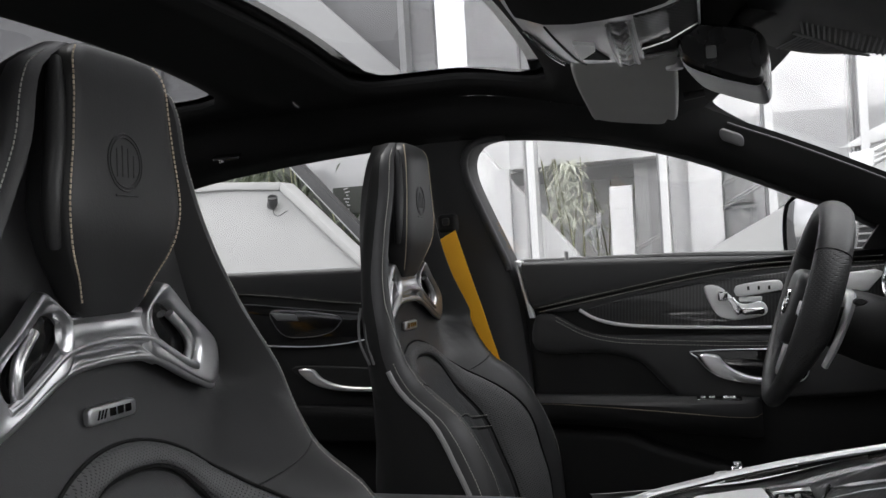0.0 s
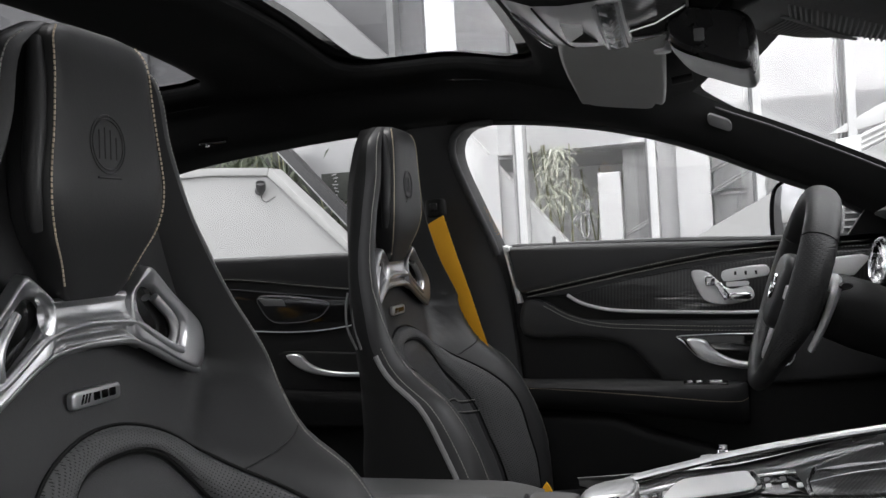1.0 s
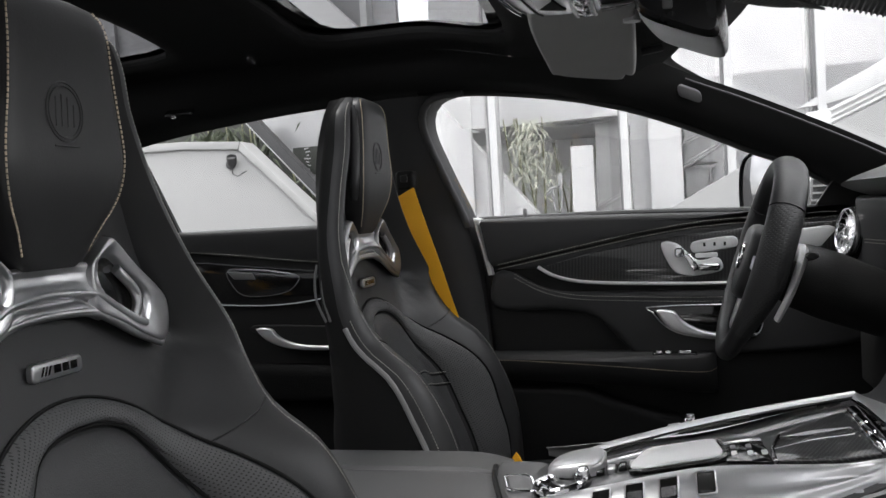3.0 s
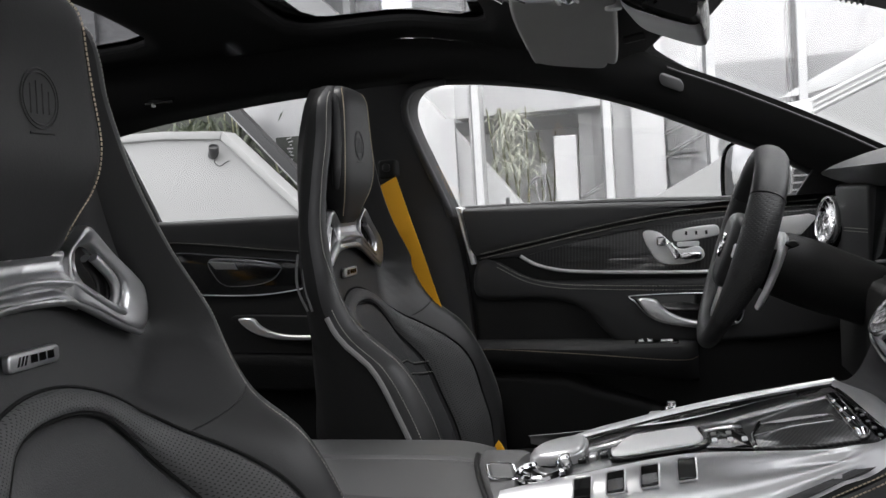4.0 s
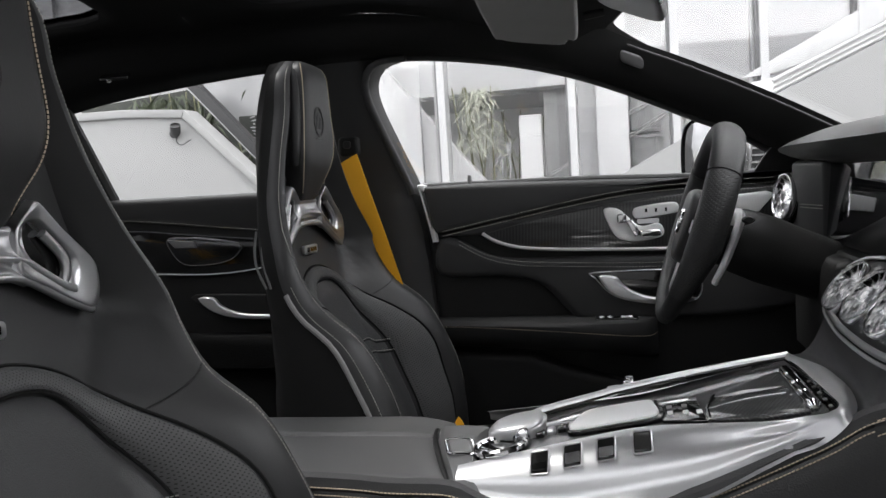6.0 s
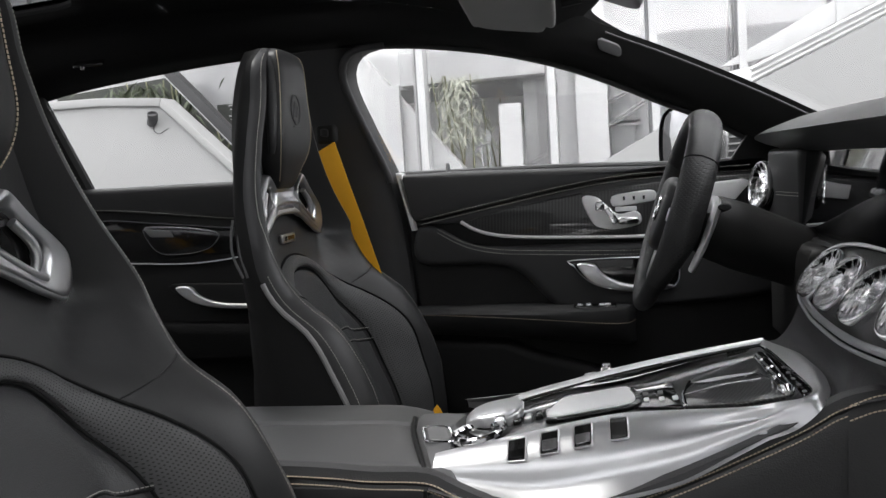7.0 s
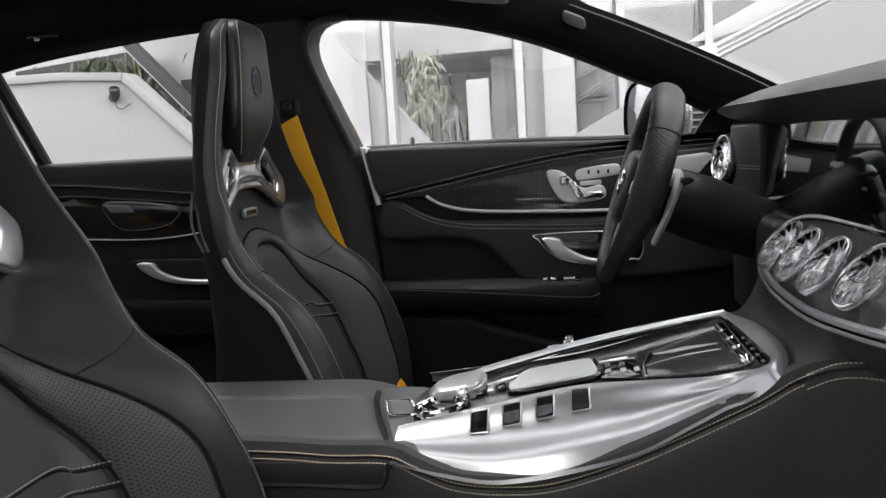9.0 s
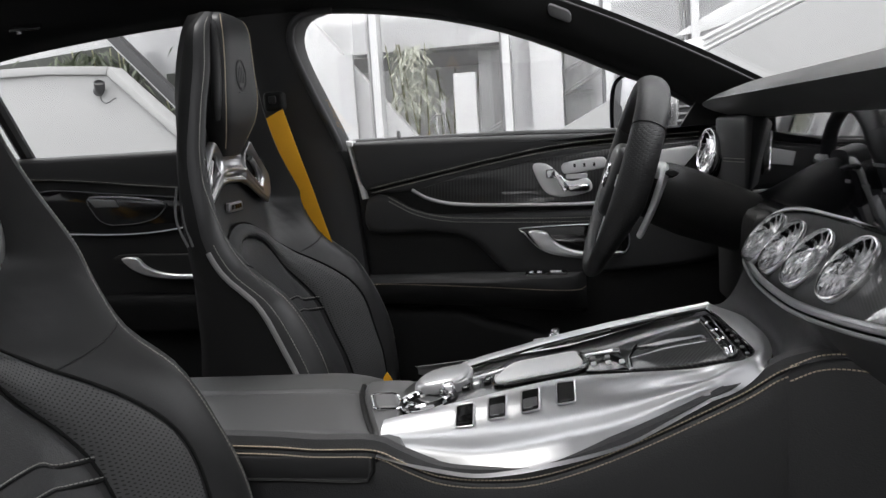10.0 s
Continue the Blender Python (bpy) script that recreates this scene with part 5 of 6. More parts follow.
def console():
    t = thing("centre_console", "centre console in brushed aluminium and carbon with armrest", "car console")
    us = [-.055 + .33 * i / 48 for i in range(49)]
    near = [[flank(u, k / 20) for k in range(21)] for u in us]
    # the flank runs on round the front as one band, from the slot's rim to the dashboard
    ring_in = [near[-1][0]] + [K(u, v, 0) for u, v in ((.292, -.105), (.309, -.106), (.321, -.100), (.327, -.083), (.327, -.060), (.326, -.027), (.324, .024), (.321, .091), (.316, .140))]
    ring_out = [near[-1][20], V3(.297, -.1425, .730), V3(.312, -.142, .740), V3(.324, -.139, .751), V3(.336, -.115, .755), K(.3445, -.080, -.001), K(.349, -.036, .001), K(.348, .014, .002), K(.344, .071, .002), K(.326, .158, 0)]
    a_line, b_line = spline(ring_in, 60), spline(ring_out, 60)
    for i in range(1, 60):
        p, q = a_line[i], b_line[i]
        f = min(1.0, i / 14)
        row = []
        for k in range(21):
            s = k / 20
            fade = (1 - f) ** 2
            c = p.lerp(q, s) + V3(-.1, -.25 * max(0, 1 - i / 30), 1).normalized() * (.010 * math.sin(math.pi * s) * (q - p).length / .05)
            base = near[-1][k] - near[-1][0].lerp(near[-1][20], s)
            row.append(c * f + (p.lerp(q, s) + base) * (1 - f))
        near.append(row)
    side_trim = part("aluminium_flank", grid(near), SILVER, t, "satin aluminium flank")
    fl = grid([[flank(u, k / 20) for k in range(21)] for u in us])
    far = ([V3(p.x, .024 - p.y, p.z) for p in fl[0]], [f[::-1] for f in fl[1]])
    part("aluminium_flank", far, SILVER, t, "satin aluminium flank")
    part("slot_rim", tube([p + V3(0, 0, .0003) for p in a_line[8:56]], 0.0011, 6), CHROME, t)
    deck = [(-.03, -.07), (.03, -.068), (.137, -.050), (.20, -.072), (.26, -.098), (.305, -.104), (.322, -.098), (.328, .012), (.323, .09), (.316, .147), (.139, .114), (.021, .062), (-.03, .02)]
    part("carbon_deck", prism(deck, lambda a, b, h: K(a, b, h - .012), 0.009, 0.002), CARBON, t, "glossy carbon fibre deck")
    rail = spline([K(-.03, .012, .002), K(.021, .066, .003), K(.08, .096, .003), K(.139, .119, .003), K(.23, .140, .003), K(.322, .154, .001)], 50)
    part("edge_rail", tube(rail, 0.0062, 10, squash=0.7), SILVER, t)
    part("edge_rail", tube([p + V3(0, -.008, -.003) for p in rail[8:34]], 0.0022, 8), CHROME, t)
    part("strap_button", lathe([(0.0, .007), (.005, .007), (.006, .005), (.006, .002), (.008, .001), (.009, -.002)], Matrix.Translation(K(.128, .128, .006)), 16), CHROME, t)
    part("strap_button", prism(rounded(.10, .116, .108, .117, .003), lambda a, b, h: K(a, b, h + .004), 0.004, 0.002), SATIN, t)
    # touch pad with its palm rest
    pad = [(.060, -.040), (.062, -.004), (.076, .030), (.105, .034), (.149, .034), (.157, .018), (.158, -.034), (.110, -.042)]
    part("touch_pad", prism(smooth_outline(pad, 60), lambda a, b, h: K(.108 + (a - .108) * .93, b * .95, h - .004), 0.0095, 0.003, 4), PAD, t, "pale satin touch pad")
    part("pad_base", prism(smooth_outline([(.012 + (a - .012) * 1.02, b * 1.08) for a, b in pad], 60), lambda a, b, h: K(a, b, h - .006), 0.009, 0.002), GLOSS, t)
    keys = part("key_plate", prism([(.160, -.045), (.160, .028), (.200, .030), (.204, -.070)], lambda a, b, h: K(a, b, h - .004), 0.004, 0.001), GLOSS, t)
    for a, b in ((.166, -.03), (.166, -.006), (.182, -.036), (.182, -.010), (.196, -.04)):
        part("key_mark", prism(rounded(a, a + .006, b, b + .014, .002), lambda p, q, h: K(p, q, h), 0.0012, 0.0005), LEGEND if b < -.02 else GREY_PLASTIC, keys)
    # sliding lid of the cup tray
    lid = [(.206, -.072), (.207, -.034), (.220, .014), (.253, .022), (.292, .016), (.299, -.02), (.300, -.092), (.26, -.092)]
    lid_ob = part("tray_lid", prism(lid, lambda a, b, h: K(a, b, h - .004), 0.0055, 0.002), CARBON, t, "dark carbon tray lid")
    part("lid_edge", tube([K(a, b, .002) for a, b in ((.206, -.074), (.207, -.034), (.219, .014))], 0.0022, 8), CHROME, lid_ob)
    part("lid_crease", tube([K(a, b, .0012) for a, b in spline_line([(.210, -.030), (.25, -.016), (.290, -.016)])], 0.0008, 6), SATIN, lid_ob)
    # rocker switches before the tray and the slot behind them
    for v0, v1 in ((-.090, -.052), (-.050, -.012), (-.010, .028), (.030, .066)):
        part("rocker_switch", tube([K(.3045, v0 + .001, .002), K(.3045, v0 + .004, .004), K(.3035, v1 - .004, .004), K(.3035, v1 - .001, .002)], [.0045, .0072, .0072, .0045], 14), CHROME, t, "chrome rocker switch")
    slot = part("key_slot", prism([(.3135, .112), (.3155, .03), (.316, -.04), (.317, -.098), (.325, -.090), (.3265, -.06), (.325, -.02), (.323, .03), (.320, .10)], lambda a, b, h: K(a, b, h - .006), 0.004, 0.001), GLOSS, t)
    for i in range(5):
        part("key_mark", prism(rounded(.319, .323, -.082 + i * .026, -.074 + i * .026, .002), lambda p, q, h: K(p, q, h - .002), 0.0008), GREY_PLASTIC, slot)
    # gear selector: a rounded metal block on a short neck
    knob = [(-.030, -.010), (-.026, .022), (-.008, .040), (.020, .042), (.030, .032), (.030, -.008), (.018, -.022), (-.016, -.024)]
    g = part("gear_selector", prism(smooth_outline(knob, 60), lambda a, b, h: K(a + .25 * (h - .012), b - .008, h + .002), 0.0125, 0.006, 6), BRIGHT, t, "pale metal gear selector")
    part("selector_neck", prism(smooth_outline([(.004 + a * .94, .008 + (b - .008) * .97) for a, b in knob], 60), lambda a, b, h: K(a + .25 * (h - .012), b - .008, h - .002), 0.012, 0.003), BRIGHT, g)
    # round chrome controller, and small keys beside it
    ring = part("controller", lathe([(.0, .004), (.014, .004), (.016, .000), (.022, .002), (.026, .004), (.029, .001), (.030, -.008)], Matrix.Translation(K(-.014, -.055, -.002)), 32), GLOSS, t)
    part("controller_ring", tube([K(-.014 + .027 * math.cos(a), -.055 + .030 * math.sin(a), .003) for a in [2 * math.pi * i / 40 for i in range(40)]], 0.0045, 8, closed=True), CHROME, ring)
    part("controller_lever", prism(rounded(.004, .018, -.052, -.036, .004), lambda a, b, h: K(a, b, h), 0.014, 0.004), CHROME, t)
    for i in range(4):
        part("deck_key", prism(rounded(.022 + i * .012, .031 + i * .012, -.030 + i * .004, -.012 + i * .004, .002), lambda a, b, h: K(a, b, h - .003), 0.006, 0.002), SATIN if i % 2 else GLOSS, t)
    # four square switches let into the flank
    for i, u in enumerate((.032, .066, .1005, .1375)):
        ta, tb = ((.12, .37), (.11, .34), (.11, .33), (.10, .32))[i]
        def spot(a, b, h, u=u, ta=ta, tb=tb):
            p = flank(u + .0090 * a, (ta + tb) / 2 + (tb - ta) / 2 * b)
            tm = (ta + tb) / 2 + (tb - ta) / 2 * b
            du = flank(u + .009 * a + .003, tm) - flank(u + .009 * a - .003, tm)
            dt = flank(u + .009 * a, tm + .02) - flank(u + .009 * a, max(0, tm - .02))
            nrm = dt.cross(du).normalized()
            if nrm.z < 0:
                nrm = -nrm
            return p + nrm * h
        sq = part("drive_switch", prism(rounded(-1, 1, -1, 1, .15, 3), lambda a, b, h: spot(a, b, h), 0.0022, 0.0), GLOSS, t, "dark glass drive switch")
        part("switch_frame", tube([spot(a, b, .0030) for a, b in rounded(-1.05, 1.05, -1.05, 1.05, .2, 3)], 0.0010, 6, closed=True), SATIN, sq)
        part("switch_face", prism(rounded(-.85, .85, (.1, -.2, -.1, -.8)[i], .8, .1, 3), lambda a, b, h: spot(a, b * (1 if i == 3 else .9), h + .002), 0.0015, 0.0), (GLOSS, CHROME, CHROME, LAMP_LENS)[i], sq)
    # leather sides, with the piped double seam
    seam = [(-.60, .700), (-.211, .687), (-.120, .681), (-.058, .679), (-.027, .665), (.007, .651), (.053, .646), (.110, .650), (.189, .676), (.298, .726), (.345, .752), (.40, .762)]
    sp = spline([V3(x, 0, z) for x, z in seam], 90)
    for sg in (1, -1):
        y0 = (.012 + .150 * sg)
        drop = .035 if sg > 0 else 0.0
        part("leather_side", grid([[V3(q.x, q.y, q.z - drop) for q in (V3(p.x, y0 - .012 * sg, p.z + .011), V3(p.x, y0 - .001 * sg, p.z + .009), V3(p.x, y0 + .002 * sg, p.z - .002), V3(p.x, y0, p.z - .005), V3(p.x, y0 + .002 * sg, p.z - .008), V3(p.x, y0 + .004 * sg, p.z - .03), V3(p.x, y0 - .002 * sg, p.z - .12), V3(p.x, y0 - .01 * sg, .295))] for p in sp]), LEATHER_SOFT, t)
        if sg < 0:
            for dz in (-0.0005, -0.0085):
                part("seam", stitches([V3(p.x, y0 + .0030 * sg, p.z + dz) for p in sp], 0.0042, 0.0031, 0.00075), STITCH, t, "tan double stitching")
    # armrest box with a split lid
    for v0, v1, front in ((-.135, .022, -.078), (.025, .150, -.086)):
        rows = []
        for i in range(25):
            x = -.62 + (front + .62) * i / 24
            fall = 0.010 * max(0, (i - 21) / 3) ** 2
            r = []
            for j in range(21):
                s = j / 20
                y = v0 + (v1 - v0) * s
                e0 = max(0, 1 - (y - v0) / (.028 if v0 < 0 else .006))
                e1 = max(0, 1 - (v1 - y) / (.006 if v0 < 0 else .05))
                z = .688 - (.026 * (1 - math.sqrt(max(0.0, 1 - e0 * e0))) if v0 < 0 else .003 * e0 ** 2.2) - (.003 if v0 < 0 else .012) * e1 ** 2.2 - fall + .006 * math.sin(math.pi * (y + .135) / .285)
                sh = (.045 * (1 - (y + .135) / .157)) if v0 < 0 else -.02 * ((y - .02) / .13) ** 2
                r.append(V3(x + sh * (i / 24) ** 3, y, z))
            rows.append([V3(r[0].x, v0 + .001, .640)] + r + [V3(r[-1].x, v1 - .001, .640)])
        v, f = grid(rows)
        n = len(rows[0])
        part("armrest_lid", (v, f + [list(range(24 * n, 25 * n))]), ARM_LEATHER_LIT, t, "black leather armrest lid")
    part("storage_edge", prism([(-.60, .652), (-.064, .648), (-.062, .672), (-.60, .682)], lambda a, b, h: V3(a, -.132 - h, b), 0.010, 0.003), LEATHER, t)
    part("lid_gap", tube([V3(x, -.1425, z) for x, z in spline_line([(-.58, .650), (-.20, .650), (-.085, .646), (-.062, .650), (-.058, .672)])], 0.0022, 6), PLASTIC, t)
    # satin collar between lid and console
    a = spline([V3(-.098, .030, .697), V3(-.092, -.01, .697), V3(-.078, -.060, .694), V3(-.062, -.105, .685), V3(-.050, -.141, .668)], 30)
    b = spline([V3(-.040, .028, .700), V3(-.046, -.012, .702), V3(-.044, -.055, .702), V3(-.038, -.095, .692), V3(-.026, -.141, .664)], 30)
    part("collar", grid([[p + V3(-.004, 0, -.014) for p in a], a, [p.lerp(q, .1) + V3(0, 0, .004) for p, q in zip(a, b)], [p.lerp(q, .5) + V3(0, 0, .004) for p, q in zip(a, b)], [p.lerp(q, .9) + V3(0, 0, .002) for p, q in zip(a, b)], b, [p + V3(.006, .004, -.010) for p in b]]), COLLAR, t, "satin silver collar")
    part("lid_gap", tube([p + V3(-.005, 0, -.001) for p in a], 0.0032, 8), PLASTIC, t)
    plate = part("sensor_plate", prism(rounded(-.073, -.048, -.072, -.036, .006), lambda p, q, h: V3(p - .28 * (q + .05), q, .7005 + .10 * (q + .05) + h), 0.004, 0.002), COLLAR, t)
    part("plate_rim", tube([V3(p - .28 * (q + .05), q, .703 + .10 * (q + .05)) for p, q in rounded(-.076, -.045, -.075, -.033, .008)], 0.0014, 6, closed=True), CHROME, plate)
    part("core", box(-.62, .34, -.125, .15, .26, .640, 0.01), PLASTIC, t)
    part("cup_wall", grid([[K(-.045 + .02 * k, -.085 + .008 * k, -.004 - .004 * k), K(-.045 + .02 * k, .03, -.006)] for k in range(4)]), SILVER, t)
    return t


console()


# ---------------------------------------------------------------- the steering wheel
WC = V3(.2386, .38, .9035)
WU = V3(.32, 0, .947)                 # up in the rim's plane
WN = V3(-.947, 0, .32)                # towards the driver


def wheel_at(a, r_up, r_side, n=0.0):
    s, c = math.sin(a), math.cos(a)
    up = r_up * s
    if s < -0.72:
        up = -r_up * (0.72 + (-s - 0.72) * 0.90)
    return WC + WU * up + V3(0, r_side * c, 0) + WN * n


def steering_wheel():
    t = thing("steering_wheel", "black leather sports steering wheel with flattened base", "steering wheel")
    n = 120
    def arc(a0, a1, name, mat, closed=False):
        angles = [a0 + (a1 - a0) * i / 39 for i in range(40)]
        pts, half = [], []
        for a in angles:
            low = min(1.0, max(0.0, (-math.sin(radians(a)) - .15) / .6))
            half.append((.0178 - .0030 * low, .0235 - .0105 * low))
            pts.append(wheel_at(radians(a), .143, .158, .0105 * low))
        rows = []
        for i, p in enumerate(pts):
            q0, q1 = pts[max(0, i - 1)], pts[min(39, i + 1)]
            tan = (q1 - q0).normalized()
            rad = WN.cross(tan).normalized()
            rows.append([p + rad * (half[i][0] * math.cos(b)) + WN * (half[i][1] * math.sin(b)) for b in [2 * math.pi * k / 18 for k in range(18)]])
        return part(name, grid(rows, loop_u=True), mat, t)
    arc(34, 146, "rim_top", WHEEL_LEATHER)
    arc(-38, 34, "rim_grip", RIM_LEATHER)
    arc(146, 218, "rim_grip", RIM_LEATHER)
    arc(218, 322, "rim_base", WHEEL_LEATHER)
    for a in (34, 146):
        p = wheel_at(radians(a), .143, .158)
        q = wheel_at(radians(a + 2), .143, .158)
        tan = (q - p).normalized()
        rad = WN.cross(tan).normalized()
        part("rim_seam", tube([p + rad * (.0180 * math.cos(b)) + WN * (.0237 * math.sin(b)) for b in [2 * math.pi * k / 24 for k in range(24)]], 0.0010, 6, closed=True), PLASTIC, t)
    m = Matrix((V3(0, -1, 0), WU, WN)).transposed().to_4x4()
    m.translation = WC
    hub = smooth_outline([(-.060, .035), (-.035, .052), (.035, .052), (.060, .035), (.062, -.01), (.045, -.045), (.02, -.058), (-.02, -.058), (-.045, -.045), (-.062, -.01)], 60)
    part("airbag_cover", prism(hub, lambda a, b, h: m @ V3(a, b, h), 0.026, 0.012, 4, -.030), LEATHER, t)
    part("hub_ring", moved(tube([V3(.017 * math.cos(a), .002 + .017 * math.sin(a), .027) for a in [2 * math.pi * k / 32 for k in range(32)]], 0.003, 8, closed=True), m), CHROME, t, "chrome ring on the hub")
    for sg in (1, -1):
        sp = [(sg * .050, .026), (sg * .142, .014), (sg * .146, -.012), (sg * .120, -.022), (sg * .052, -.024)]
        part("spoke", prism(sp, lambda a, b, h: m @ V3(a, b, h), 0.014, 0.004, 3, -.012), GLOSS, t)
        part("spoke_trim", tube([m @ V3(a, b, .012) for a, b in spline_line([(sg * .056, -.026), (sg * .10, -.030), (sg * .132, -.022), (sg * .146, -.002)])], 0.004, 8), CHROME, t)
        for k in range(3):
            part("spoke_key", prism(rounded(sg * .085 + k * .018 - .018 - .006, sg * .085 + k * .018 - .018 + .006, -.010, .010, .003), lambda a, b, h: m @ V3(a, b, h), 0.017, 0.002, 3, .012), SATIN, t)
        low = [(sg * .018, -.050), (sg * .045, -.040), (sg * .060, -.105), (sg * .040, -.112)]
        part("lower_spoke", prism(low, lambda a, b, h: m @ V3(a, b, h), 0.010, 0.003, 3, -.010), SATIN, t)
        pd = spline([m @ V3(sg * .075, .030, -.035), m @ V3(sg * .104, .030, -.040), m @ V3(sg * .112, .010, -.040), m @ V3(sg * .110, -.030, -.038), m @ V3(sg * .098, -.066, -.034)], 30)
        part("shift_paddle", tube(pd, [0.013 - 0.005 * i / 29 for i in range(30)], 10, squash=0.55, up=WN), PALE, t, "silver shift paddle")
    return t


steering_wheel()


def column():
    t = thing("steering_column", "black plastic steering column shroud with stalk", "steering column")
    ax = V3(.925, 0, -.38)
    rows = []
    for d, r, sq in ((.030, .036, 1), (.038, .042, 1), (.060, .046, 1.05), (.10, .046, 1.1), (.14, .044, 1.1), (.20, .042, 1.1)):
        c = WC + ax * d
        rows.append([c + V3(0, r * math.cos(a), 0) + WU * (r * sq * math.sin(a)) for a in [2 * math.pi * k / 36 for k in range(36)]])
    v, f = grid(rows, loop_u=True)
    part("shroud", (v, f + [list(range(36))]), PLASTIC, t)
    part("stalk", tube(spline([WC + ax * .055 + V3(0, -.06, 0) + WU * .03, WC + ax * .050 + V3(0, -.10, 0) + WU * .034, WC + ax * .048 + V3(0, -.13, 0) + WU * .035], 12), [0.007] * 9 + [0.009, 0.009, 0.006], 10, squash=0.6), PLASTIC, t)
    part("stalk", tube(spline([WC + ax * .055 + V3(0, .06, 0) + WU * .03, WC + ax * .050 + V3(0, .12, 0) + WU * .036], 10), 0.007, 10, squash=0.6), PLASTIC, t)
    return t


column()


# ---------------------------------------------------------------- the dashboard
PN = V3(-.75, 0, .66)                 # the vent panel faces back and up
PU = V3(.66, 0, .75)
PO = V3(.410, 0, .841)


def P(y, w, h=0.0):
    return PO + PU * w + PN * h + V3(0, y, 0)


VENT_METAL = material("vent_metal", (0.90, 0.90, 0.91), 0.20, metal=0.95, blotch=0.03, rough_var=0.03)


def turbine(parent, m, r, name="air_vent"):
    """A round metal air vent with curved blades round a hub."""
    v = part(name, moved(lathe([(r * 1.00, -.005), (r * 1.03, .003), (r * 1.03, .007), (r * 1.01, .009), (r * .97, .0092), (r * .945, .008), (r * .94, .005)], Matrix.Identity(4), 48), m), VENT_METAL, parent, "chrome turbine air vent")
    part("vent_well", moved(lathe([(r * .942, .0055), (r * .92, -.010), (r * .5, -.014), (0.0, -.014)], Matrix.Identity(4), 32), m), GLOSS, v)
    part("vent_hub", moved(lathe([(0.0, .007), (r * .17, .0075), (r * .19, .0050), (r * .21, .0050), (r * .24, .0090), (r * .28, .0090), (r * .32, .004), (r * .33, -.006)], Matrix.Identity(4), 32), m), VENT_METAL, v)
    for k in range(13):
        a0 = 2 * math.pi * k / 13
        rows = []
        for i in range(9):
            f = i / 8
            rr = r * (.30 + .64 * f)
            a = a0 + .55 * f * f
            w = r * (.022 + .034 * f)
            tang = V3(-math.sin(a), math.cos(a), 0)
            c = V3(rr * math.cos(a), rr * math.sin(a), .0045 + .002 * f)
            rows.append([c - tang * w + V3(0, 0, -.006), c - tang * w * .9 + V3(0, 0, -.0005), c - tang * w * .5 + V3(0, 0, .0012), c + tang * w * .3 + V3(0, 0, -.0010), c + tang * w + V3(0, 0, -.006)])
        part("vent_blade", moved(grid(rows), m), VENT_METAL, v)
    return v


